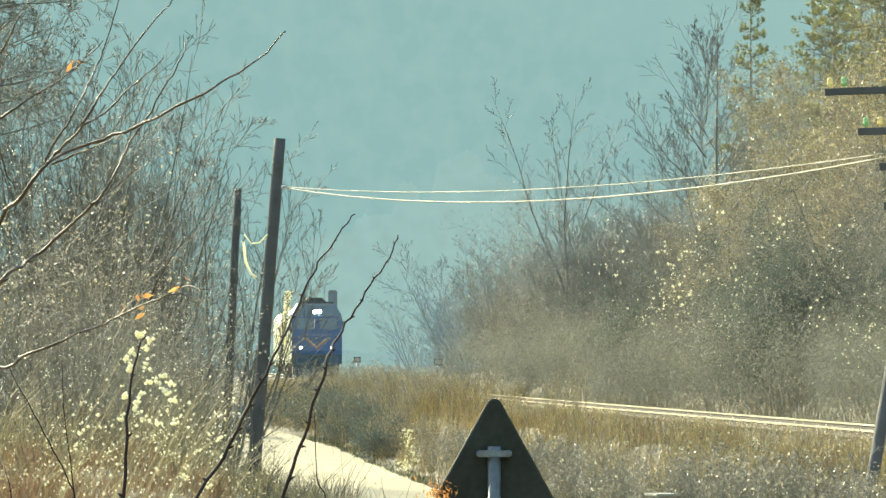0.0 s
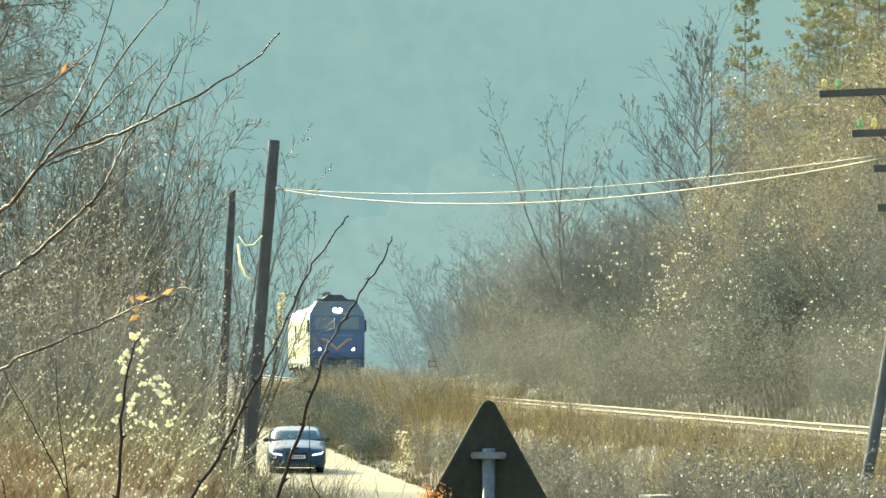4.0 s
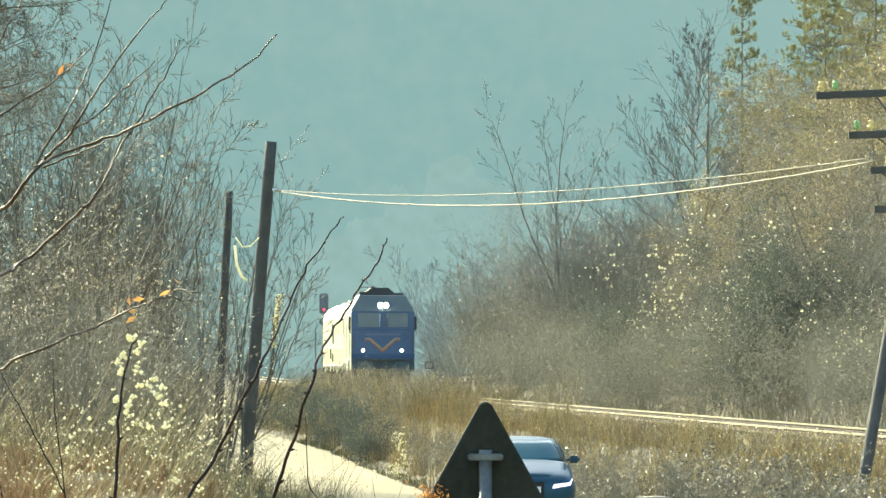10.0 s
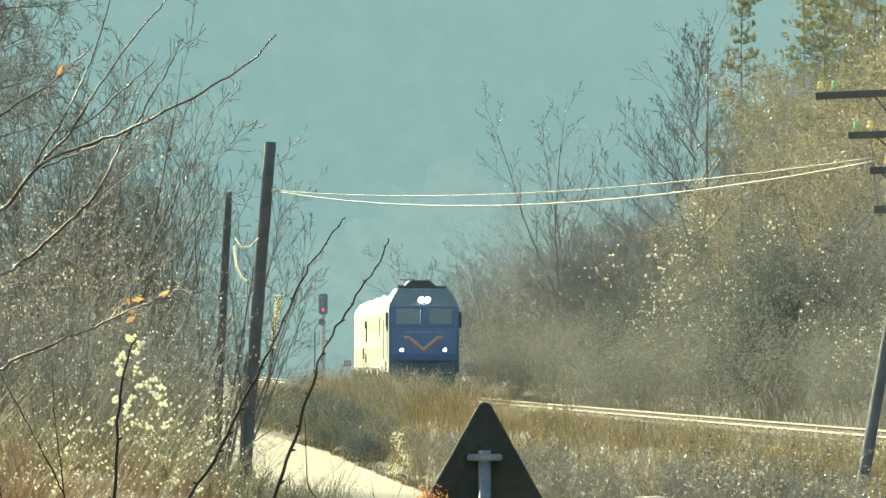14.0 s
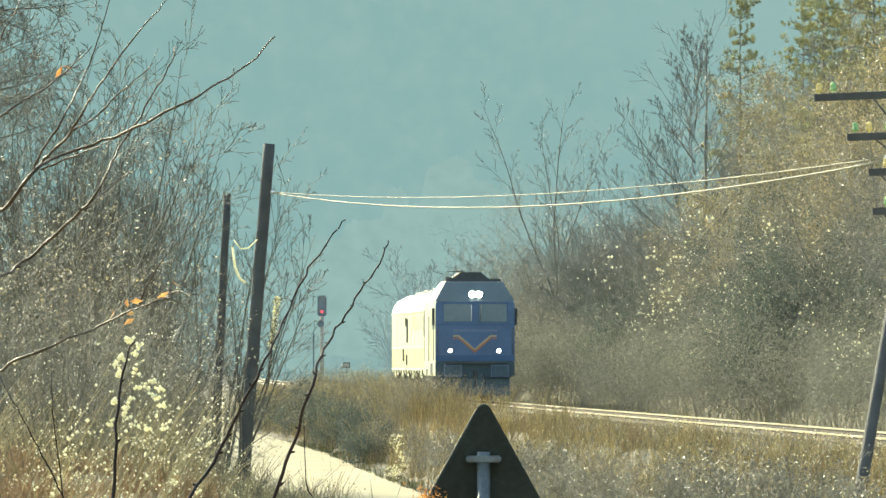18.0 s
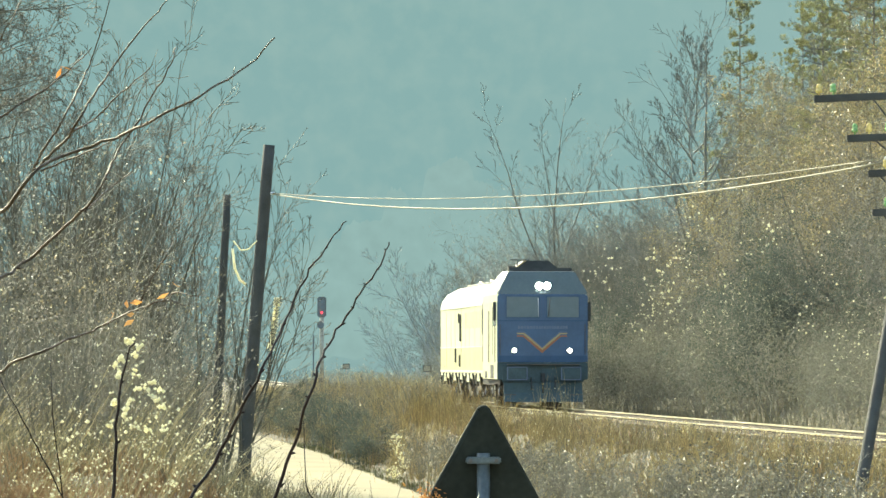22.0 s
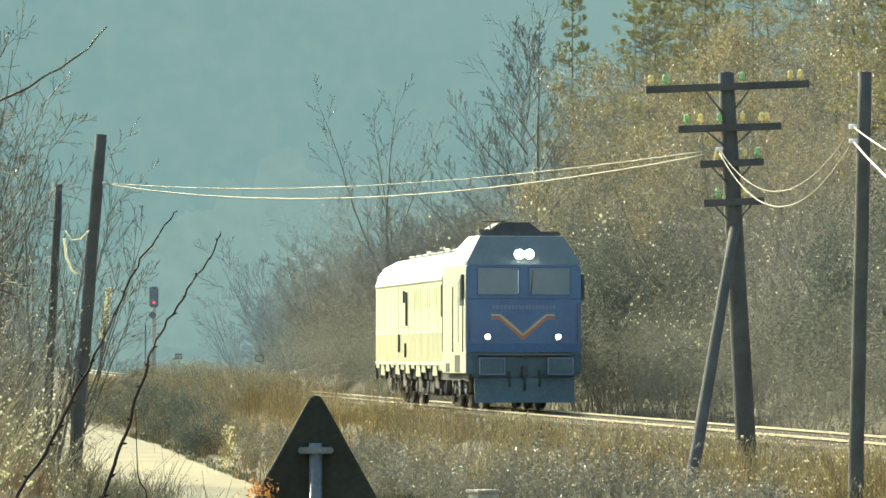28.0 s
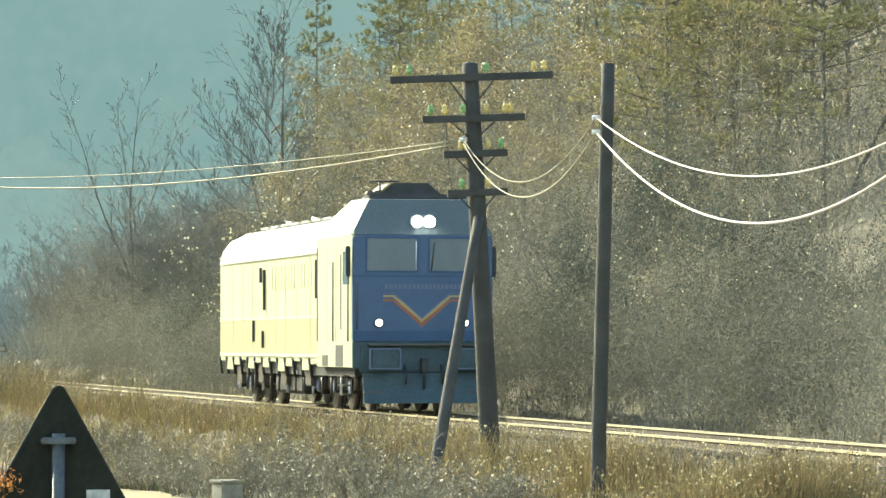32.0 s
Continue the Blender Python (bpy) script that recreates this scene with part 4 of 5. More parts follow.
def twig_paths(rng, pts, r, buds=0, side=0):
    """A bough through the given places, softly kinked, with buds and side spurs."""
    path = []
    n = len(pts)
    for i in range(n - 1):
        for k in range(4):
            f = k / 4
            p0, p1, p2, p3 = pts[max(i - 1, 0)], pts[i], pts[i + 1], pts[min(i + 2, n - 1)]
            q = 0.5 * ((2 * p1) + (p2 - p0) * f + (2 * p0 - 5 * p1 + 4 * p2 - p3) * f * f + (3 * p1 - p0 - 3 * p2 + p3) * f ** 3)
            path.append(q)
    path.append(pts[-1])
    m = len(path)
    out = [[(p + Vector(rng.normal(size=3)) * r * 0.28, 0.86 * r * (1 - 0.75 * i / m)) for i, p in enumerate(path)]]
    for b in range(buds):
        i = int((b + 0.6) / (buds + 0.3) * (m - 2)) + 1
        p, rr = out[0][i]
        d = (path[min(i + 1, m - 1)] - path[i - 1]).normalized()
        s = Vector((rng.choice((-1, 1)) * 1.0, 0, rng.uniform(-0.2, 0.6))) + d * 0.5
        out.append([(p, rr * 0.9), (p + s * rr * 1.7, rr * 0.7), (p + s * rr * 2.9, rr * 0.15)])
    return out


def foreground():
    rng = np.random.default_rng(15)

    def bough(name, label, material, d, lines, buds=8):
        """Stems that spring from one foot on the ground at the distance d."""
        h0, v0 = lines[0][1][0]
        fx = d * h0 / 1000 * 1.08
        foot = Vector((fx, d, ground_z(fx, d) - 0.1))
        t = thing(name, Matrix.Translation(foot), label, "branch")
        for k, (r, pts) in enumerate(lines):
            w = [aim(h, v, d + 0.2 * math.sin(j * 1.3 + k)) - foot for j, (h, v) in enumerate(pts)]
            if k == 0 or pts[0][1] < -35:
                w = [Vector((0, 0, 0)), w[0] * 0.5 + Vector((0, 0.02, 0))] + w
            part("twig" if k else "bough", tube_mesh("twig", twig_paths(rng, w, r, buds if len(pts) > 2 else 3), material, 6), None, t)
        return t

    a = bough("thorny_cane", "thin dark leaning cane with small buds", M_DARKTWIG, 14.0, [(0.0095, [(-64, -42), (-55.6, -25.5), (-51.3, -16.9), (-47, -8.4), (-42.7, 0.2), (-38.4, 9.5), (-34.9, 17.4), (-31.3, 23.8), (-26.3, 30.9), (-22.4, 36.2)])], 16)
    b = bough("thorny_cane", "thin dark leaning cane with small buds", M_DARKTWIG, 14.5, [(0.0105, [(-43, -42), (-40.9, -35.8), (-37, -25.5), (-33.1, -14.1), (-29.9, -3.4), (-27.7, 3.1), (-23.4, 10.2), (-18.4, 18.1), (-13.4, 25.2), (-11.1, 30.9)])], 17)
    bough("overhanging_branch", "bare branch overhanging the view, bark glowing orange in the sun", M_NEARTWIG, 12.0, [
        (0.0095, [(-135, -30), (-123, 8), (-112.0, 34.1), (-107.3, 40.0), (-100.2, 48.6), (-95.1, 51.8), (-86.1, 54.9), (-75.1, 59.2), (-68.0, 63.1), (-58.6, 67.8), (-50.0, 72.9), (-44.5, 77.3), (-40.2, 82.8)]),
        (0.006, [(-100.2, 48.6), (-97.1, 52.5), (-92.8, 56.5), (-89.2, 62.0), (-84.5, 69.8), (-78.2, 78.4), (-72.8, 85.5), (-68.4, 90.2), (-64.9, 94.9)]),
        (0.005, [(-101.0, 47.8), (-99.0, 53.3), (-95.1, 58.8), (-90.8, 66.7), (-87.7, 73.7), (-84.9, 80.8), (-82.2, 90.2), (-81.4, 94.1)]),
        (0.0055, [(-124, 54), (-112.0, 60.4), (-104.9, 65.1), (-96.3, 70.6), (-91.6, 74.5), (-86.1, 80.0)]),
        (0.0075, [(-126, -2), (-112.0, 19.0), (-106.5, 22.9), (-101.0, 27.2), (-94.7, 32.9), (-86.9, 40.0), (-83.0, 46.3), (-79.4, 54.1), (-75.1, 60.4), (-70.4, 68.2), (-66.9, 74.5), (-64.9, 80.0)]),
        (0.0035, [(-87.7, 38.4), (-83.7, 42.3), (-79.0, 46.3), (-75.5, 48.6)]),
        (0.0042, [(-90.8, 58.8), (-85.3, 62.0), (-79.8, 67.5), (-75.1, 71.4), (-70.8, 75.7)]),
        (0.004, [(-99.0, 48.6), (-91.6, 51.8), (-84.5, 54.5), (-80.6, 56.5)]),
        (0.004, [(-126, 60), (-112.0, 77.3), (-108.9, 83.1), (-105.3, 89.4), (-104.2, 93.4)]),
        (0.004, [(-118, 88), (-112.0, 51.0), (-108.9, 43.9), (-107.7, 40.8)])])
    bough("overhanging_branch", "thin bare branch with a few papery orange leaves", M_NEARTWIG, 11.0, [
        (0.007, [(-128, -30), (-122, 4), (-112.0, -2.6), (-104.9, 0.5), (-97.1, 3.7), (-90.0, 6.8), (-84.5, 8.8), (-77.5, 12.3), (-72.8, 14.3), (-68.0, 15.8), (-61.8, 14.7)]),
        (0.0035, [(-74.3, 13.9), (-72.8, 17.8), (-70.4, 22.5), (-67.3, 27.2), (-65.7, 30.4)]),
        (0.003, [(-68.0, 15.8), (-64.9, 17.8), (-60.2, 17.0), (-57.1, 17.4)])])
    bough("upright_switch", "thin dark upright bare switches", M_DARKTWIG, 15.0, [
        (0.006, [(-93, -44), (-92.8, -35.9), (-96.3, -27.7), (-101.0, -19.1), (-106.5, -8.9), (-112.0, 2.1)]),
        (0.005, [(-93, -46), (-93.6, -31.7), (-95.1, -19.9), (-95.9, -10.5), (-96.7, 2.1)]),
        (0.005, [(-32, -42), (-32, -30), (-32.4, -14)]),
        (0.005, [(-108, -44), (-108.9, -35.9), (-110.4, -29.3), (-112.0, -25.4)])])
    # a tall stalk hung with clusters of pale tufts
    d = 24.0
    t = thing("tufted_stalk", Matrix(), "tall stalk hung with clusters of pale fluffy seed tufts", "plant")
    stalk = [aim(h, v, d) for h, v in ((-81.5, -52), (-80.5, -30), (-79.5, -12), (-77.5, 0), (-75.5, 6))]
    part("stalk", tube_mesh("stalk", twig_paths(rng, stalk, 0.016, 4), M_DARKTWIG, 6), None, t)
    for h, v in ((-77.5, 5.7), (-76.3, 6), (-74, 4), (-75.5, 2), (-78.5, 1.2), (-79.5, -0.4), (-75, -1.5), (-79, -3.1), (-74.8, -6.5), (-72.8, -6.1), (-70.8, -5), (-69, -7), (-70.5, -8.4), (-69.3, -9.2), (-68, -10.8),
                 (-80.2, -10), (-76, -9.2), (-77.2, -11.2), (-77.5, -13.5), (-75.2, -15.5), (-81, -15), (-72, -17), (-67.5, -16.5)):
        n = 6
        pts = np.array(aim(h, v, d + rng.uniform(-0.4, 0.4))) + rng.normal(size=(n, 3)) * 0.013
        part("seed_tuft", balls_mesh("seed_tuft", pts, rng.uniform(0.009, 0.018, n), M_FLUFF, rng), None, t, "pale fluffy tuft")
    # leaning sprigs with catkins, from the ground of the road edge
    protos = []
    for i in range(6):
        p = thing("tufted_sprig", Matrix(), "leaning dry sprig with pale tufts along it", "plant", "sprigs beside the road")
        ln = 1.0 + 0.12 * i
        path = [Vector((0.5 * ln * (k / 6) ** 1.25, rng.normal() * 0.03, ln * k / 6 - 0.1)) for k in range(7)]
        part("stem", tube_mesh("stem", twig_paths(rng, path, 0.009, 5), M_PALEGRASS, 5), None, p)
        sides = []
        for k in (2, 3, 4, 5):
            q = path[k]
            sides.append((*q, *(q + Vector((rng.uniform(-0.12, 0.28), rng.normal() * 0.1, rng.uniform(0.1, 0.3)))), 0.004, 0.002))
        part("side_shoot", segs_mesh("side_shoot", sides, M_PALEGRASS), None, p)["kind"] = "stuff"
        c = np.array([tuple(q) for q in path[2:]] + [s[3:6] for s in sides])
        pts = c[rng.integers(0, len(c), 9)] + rng.normal(size=(9, 3)) * 0.035
        part("seed_tuft", balls_mesh("seed_tuft", pts, rng.uniform(0.011, 0.024, 9), M_FLUFF, rng), None, p, "pale fluffy tufts")["kind"] = "stuff"
        protos.append(p)
    spots = []
    for i in range(105):
        y = rng.uniform(38, 62)
        spots.append((y * (-0.048 - 0.058 * rng.uniform() ** 1.2), y))
    for i, (x, y) in enumerate(spots):
        m = Matrix.Translation((x, y, ground_z(x, y))) @ Matrix.Rotation(rng.uniform(-0.6, 0.6), 4, "Z")
        o = protos[i] if i < 6 else copy_thing(protos[i % 6], m)
        o.matrix_basis = m
        s = rng.uniform(0.6, 1.05) * (1 if x / y < -0.06 else 0.6)
        o.scale = (s, s, s)
    t = thing("hanging_leaves", Matrix(), "papery orange dead leaves on a twig", "leaves")
    pts = np.array([tuple(aim(h + rng.normal() * 0.6, v + rng.normal() * 0.8, 11.0)) for h, v in ((-80.6, 11.9), (-79.7, 13.1), (-75.1, 15.4), (-76.3, 13.5), (-75.5, 11.5), (-64.9, 19.4), (-67.7, 16.6), (-76.7, 14.3), (-94, 73), (-92.5, 74.5))])
    part("leaf", flakes_mesh("leaf", pts, [0.016] * len(pts), M_ORLEAF, rng, 2.4), None, t)
    return a, b


# ---------------- poles, wires, signs ----------------
def round_pole(name, label, a, b, r0, r1, group=""):
    """A leaning wooden pole from its foot a to its top b."""
    d = b - a
    t = thing(name, Matrix.Translation(a), label, "pole", group)
    rng = np.random.default_rng(int(abs(a.x * 100)))
    path = [(d * (k / 10) + Vector((rng.normal(), rng.normal(), 0)) * 0.006, r0 + (r1 - r0) * k / 10) for k in range(11)]
    part("shaft", tube_mesh("shaft", [path], M_WOODPOLE, 12), None, t)
    return t


def cable(name, label, material, spans, r):
    """spans: (a, b, sag) hung one after the other."""
    paths = []
    for a, b, sag in spans:
        paths.append([(a.lerp(b, k / 28) - Vector((0, 0, 4 * sag * (k / 28) * (1 - k / 28))), r) for k in range(29)])
    o = new(name, tube_mesh(name, paths, material, 6))
    return tagged(o, label, "cable")


def insulator(t, p):
    bm = cyl(p, p + Vector((0, 0, 0.07)), 0.012, sides=6)
    prof = [(0.028, 0.04), (0.05, 0.05), (0.05, 0.09), (0.036, 0.105), (0.045, 0.125), (0.04, 0.155), (0.02, 0.178)]
    own = bmesh.new()
    rings = [[own.verts.new((p.x + r * math.cos(k * math.pi / 5), p.y + r * math.sin(k * math.pi / 5), p.z + z)) for k in range(10)] for r, z in prof]
    for a, b in zip(rings, rings[1:]):
        for k in range(10):
            own.faces.new((a[k], a[(k + 1) % 10], b[(k + 1) % 10], b[k])).smooth = True
    own.faces.new(rings[-1])
    amber = round(p.x * 37 + p.z * 11) % 5 < 3
    part("insulator", join(bm, own), M_INSULY if amber else M_INSUL, t, "small amber glass insulator" if amber else "small green glass insulator")


def build_poles():
    def foot(h, d):
        x = d * h / 1000
        return Vector((x, d, ground_z(x, d) - 0.3))

    p1 = round_pole("wooden_pole", "dark leaning wooden pole at the road edge", foot(-48.6, 92.5), aim(-41.2, 55.2, 92.5), 0.165, 0.135, "poles along the line")
    round_pole("wooden_pole", "dark wooden pole among the roadside bushes", foot(-55.5, 103), aim(-51.9, 42.6, 103), 0.13, 0.1, "poles along the line")
    p3 = round_pole("wooden_pole", "grey wooden pole carrying two slack cables", foot(149.7, 50), aim(152.8, 71.6, 50), 0.1, 0.085, "poles along the line")
    # telegraph pole with four arms and a stay
    d = 61.0
    a, b = foot(122.9, d), aim(117.1, 71.2, d)
    t = thing("telegraph_pole", Matrix.Translation(a), "dark telegraph pole with four crossarms and green and amber glass insulators", "telegraph pole")
    ax = b - a
    part("shaft", tube_mesh("shaft", [[(ax * (k / 10), 0.165 - 0.04 * k / 10) for k in range(11)] + [(ax + Vector((0, 0, 0.03)), 0.05)]], M_WOODPOLE, 12), None, t)
    s_top = ax * ((aim(118.6, 32, d).z - a.z) / ax.z)
    s_foot = foot(106.0, 58.5) - a
    part("stay", tube_mesh("stay", [[(s_foot.lerp(s_top, k / 8) + Vector((0, -0.1, 0)), 0.1 - 0.02 * k / 8) for k in range(9)]], M_WOODPOLE, 10), None, t, "leaning wooden stay pole")
    k = d / 7000
    for v, half_l, half_r, tilt, spots in ((67.6, 1.27, 1.27, 0.041, (-1.19, -0.97, 0.23, 0.98, 1.14)), (57.2, 0.80, 0.80, 0.035, (-0.67, -0.45, -0.16, 0.2, 0.5, 0.58)),
                                           (48.2, 0.5, 0.5, 0.045, (-0.22, 0.2, 0.4)), (38.3, 0.47, 0.47, 0.045, (-0.24, 0.17))):
        z = EYE + d * v / 1000 - a.z
        c = ax * (z / ax.z)
        m = Matrix.Translation(c + Vector((0, -0.13, 0))) @ Matrix.Rotation(-tilt, 4, "Y")
        arm = box(-half_l, half_r, -0.05, 0.05, -0.055, 0.055, 0.008, m=m)
        part("crossarm", arm, M_WOODPOLE, t)
        for s in spots:
            insulator(t, m @ Vector((s, 0, 0.05)))
        if v > 30:
            for sg in (-1, 1):
                w = min(0.34, half_l * 0.6)
                part("brace", cyl(m @ Vector((sg * w, 0.06, -0.05)), c + Vector((sg * 0.06, -0.09, -0.42 if v > 60 else -0.3)), 0.014, sides=6), M_BLACK, t)
    # cables
    j1, j2 = aim(-40.4, 43, 92.3), aim(115.4, 51.9, 60.8)
    j3, j3b = aim(149.6, 57.7, 49.9), aim(149.6, 54, 49.9)
    e3, e3b = Vector((8.97, 36, EYE + 2.376)), Vector((8.97, 36, EYE + 2.295))
    for own_t, q in ((p1, j1), (t, j2), (p3, j3), (p3, j3b)):
        o = own_t.matrix_world.translation
        part("clamp", cyl(q - o + Vector((-0.05, 0, 0)), q - o + Vector((0.05, 0, 0)), 0.03, sides=8), M_PLATE, own_t, "white porcelain clamp")
    cable("cable", "thin pale cable sagging between the poles", M_WIRE, [(j1, j2, 0.33)], 0.009)
    cable("cable", "thick pale cable sagging between the poles", M_WIRE, [(j1 + Vector((0, 0, -0.02)), j2 + Vector((0, 0, -0.05)), 0.52)], 0.014)
    cable("cable", "slack cable loop between two poles", M_WIRE, [(j2, j3, 0.74)], 0.009)
    cable("cable", "slack cable loop between two poles", M_WIRE, [(j2 + Vector((0, 0, -0.05)), j3b, 0.84)], 0.011)
    cable("cable", "thick bright cable hanging in a deep curve", M_WIREHOT, [(j3, e3, 0.787)], 0.0105)
    cable("cable", "thick bright cable hanging in a deep curve", M_WIREHOT, [(j3b, e3b, 1.173)], 0.0145)
    g = round_pole("wooden_pole", "grey wooden pole carrying two slack cables", foot(249, 36), Vector((9.05, 36, EYE + 2.9)), 0.1, 0.085, "poles along the line")
    # the loops' sun glint is put in with the pale fluff material
    q = new("cable_stub", tube_mesh("cable_stub", [[(aim(h, v, 84), 0.03) for h, v in ((-50.5, 29), (-49.9, 24), (-48.6, 21), (-47.2, 20))], [(aim(h, v, 84), 0.016) for h, v in ((-50.3, 31), (-48.5, 28.6), (-46.5, 28.8), (-44.3, 31))]], M_FLUFF, 6))
    tagged(q, "cable ends in loops by the pole, glint put in as pale colour", "cable")


def build_sign():
    d = 17.0
    top = aim(12.9, -10.6, d)
    t = thing("road_sign", Matrix.Translation((top.x, d, ground_z(top.x, d))), "triangular road sign seen from its dark painted back", "road sign")
    z = top.z - ground_z(top.x, d)
    side = 0.9
    h = side * 0.9
    pts = []
    for cx, cz, a0 in ((0, z - 0.035, 150), (side * 0.5 - 0.05, z - h + 0.03, 30), (-side * 0.5 + 0.05, z - h + 0.03, -90)):
        for k in range(7):
            a = radians(a0 - 20 * k)
            r = 0.022 if cx == 0 else 0.032
            pts.append((cx + r * math.cos(a), cz + r * math.sin(a)))
    plate = prism(pts, -0.012, 0.012)
    part("plate", plate, M_SIGN, t)
    ring = [Vector((x, 0, zz)) for x, zz in pts]
    part("rim", tube_mesh("rim", [[(p, 0.014) for p in ring + ring[:1]]], M_SIGN, 6), None, t)
    part("post", cyl((0, -0.05, -0.3), (0, -0.05, z - 0.205), 0.028, sides=16), M_POST, t, "grey galvanised steel post")
    for zz in (z - 0.235, z - 0.62):
        part("bracket", box(-0.075, 0.075, -0.09, -0.012, zz - 0.014, zz + 0.014, 0.006), M_POST, t, "pale steel clamp bar")
        for sx in (-0.055, 0.055):
            part("bolt", cyl((sx, -0.1, zz), (sx, -0.085, zz), 0.009, sides=6), M_STEEL, t)
    part("sticker", box(0.12, 0.22, -0.017, -0.013, z - 0.56, z - 0.445), M_STICK, t, "worn white sticker on the sign back")
    rng = np.random.default_rng(5)
    c = np.array((top.x - 0.235, d - 0.1, top.z - 0.405))
    n = 150
    pts = c + rng.normal(size=(n, 3)) * np.array((0.04, 0.04, 0.034))
    w = thing("dead_leaf_spray", Matrix(), "spray of orange dead leaves at the sign edge", "leaves")
    part("leaves", flakes_mesh("leaves", pts, rng.uniform(0.005, 0.011, n), M_ORLEAF, rng, 3.0), None, w)["kind"] = "stuff"
    gx, gz = c[0] - 0.06, ground_z(c[0], d)
    stem = [[(Vector((gx - 0.05, d, gz - 0.1)), 0.006), (Vector((gx, d, gz + 0.9)), 0.005), (Vector((c[0], d - 0.1, c[2] + 0.08)), 0.002)]]
    for k in range(5):
        stem.append([(Vector((c[0] - 0.01, d - 0.08, c[2] - 0.25 + 0.05 * k)), 0.003), (Vector((c[0] + rng.normal() * 0.05, d - 0.1, c[2] + rng.normal() * 0.04)), 0.0015)])
    part("stem", tube_mesh("stem", stem, M_NEARTWIG, 5), None, w)


def build_small():
    # railway signal
    d = 272.0
    base = aim(-27.9, -2, d)
    gz = ground_z(base.x, d)
    t = thing("railway_signal", Matrix.Translation((base.x, d, gz)), "railway colour light signal showing red beside the track", "railway signal")
    top = EYE + d * 16.8 / 1000 - gz
    part("mast", cyl((0, 0, -0.3), (0, 0, top - 1.4), 0.15, sides=10), M_CONC, t, "pale grey mast")
    part("head", box(-0.31, 0.31, -0.12, 0.12, top - 1.42, top, 0.08), M_SIGHEAD, t, "signal head in dark grey lightened for haze")
    part("lens", cyl((0, -0.2, top - 1.1), (0, -0.12, top - 1.1), 0.08, sides=12), M_RED, t, "glowing red lens")
    for zz in (top - 0.35, top - 0.72):
        part("lens", cyl((0, -0.17, zz), (0, -0.12, zz), 0.1, sides=12), M_GLASS, t, "dark unlit lens")
    part("lower_lamp", cyl((-0.08, -0.2, top - 1.95), (-0.08, 0.1, top - 1.95), 0.24, sides=14), M_SIGHEAD, t)
    part("ladder", box(-0.62, -0.52, 0, 0.08, -0.2, top - 2.6), M_SIGHEAD, t)
    part("cabinet", box(-0.55, 0.15, -0.25, 0.25, -0.1, 1.2, 0.04), M_CONC, t, "pale cabinet at the mast foot")
    # little trackside boards on posts
    for h, v, dd, s in ((-1.3, -1.4, 236, 0.5), (-21.7, -0.8, 285, 0.5)):
        p = aim(h, v, dd)
        g = ground_z(p.x, dd)
        b = thing("trackside_board", Matrix.Translation((p.x, dd, g)), "small square trackside board with a dark rim", "sign", "trackside boards")
        z = p.z - g
        part("post", cyl((0, 0, -0.3), (0, 0, z), 0.035, sides=8), M_STEEL, b)
        part("board", box(-s / 2, s / 2, -0.03, 0, z - s * 0.4, z + s * 0.4, 0.01), M_CONC, b)
        for x0, x1, z0, z1 in ((-s / 2, s / 2, s * 0.4, s * 0.4 - 0.06), (-s / 2, s / 2, -s * 0.4, -s * 0.4 + 0.06), (-s / 2, -s / 2 + 0.06, -s * 0.34, s * 0.34), (s / 2 - 0.06, s / 2, -s * 0.34, s * 0.34)):
            part("rim", box(x0, x1, -0.05, -0.03, z + min(z0, z1), z + max(z0, z1)), M_BLACK, b)
    # vine-covered post beyond the roadside bushes
    p = aim(-42, -5, 240.0)
    g = ground_z(p.x, 240)
    t = thing("overgrown_post", Matrix.Translation((p.x, 240, g)), "old post overgrown with pale sunlit vine", "post")
    top = EYE + 240 * 0.0165 - g
    part("shaft", cyl((0, 0, -0.3), (0.7, 0, top), 0.08, 0.06, 8), M_WOODPOLE, t)
    rng = np.random.default_rng(31)
    n = 900
    zz = rng.uniform(top * 0.45, top, n)
    pts = np.stack([rng.normal(size=n) * 0.09 + 0.7 * zz / top, rng.normal(size=n) * 0.12, zz], axis=1)
    # sunlight on the vine is put in by the pale fluff colour
    part("vine", balls_mesh("vine", pts, rng.uniform(0.02, 0.06, n), M_FLUFF, rng), None, t)["kind"] = "stuff"
    # cream seed clumps at the road edge of the bank
    pts = []
    for h, v in ((-8.6, -19), (-8, -24.5), (-10, -29), (-9, -21.5), (-7.4, -25.5), (-9.6, -30)):
        c = aim(h, v, 122.0)
        c.z = max(c.z, ground_z(c.x, 122.0) + 0.2)
        pts += [tuple(c + Vector(rng.normal(size=3)) * 0.12) for k in range(26)]
    q = new("cream_seed_clump", balls_mesh("cream_seed_clump", np.array(pts), rng.uniform(0.015, 0.04, len(pts)), M_FLUFF, rng))
    tagged(q, "cream clumps of seed tufts at the road edge", "plant", kind="stuff")
    # concrete marker stone at the foot of the bank
    p = aim(55.4, -36, 70.0)
    g = ground_z(p.x, 70)
    t = thing("concrete_block", Matrix.Translation((p.x, 70, g)) @ Matrix.Rotation(radians(24), 4, "Z"), "weathered square concrete block at the foot of the bank", "concrete block")
    part("block", box(-0.21, 0.21, -0.22, 0.22, -0.2, EYE + 70 * -0.0352 - g, 0.03), M_CONC, t)
    part("lid", box(-0.24, 0.24, -0.25, 0.25, EYE + 70 * -0.0352 - g, EYE + 70 * -0.0352 - g + 0.05, 0.015), M_CONC, t)


# ---------------- locomotive ----------------
LOCO_L = 17.8
WHEELS = []


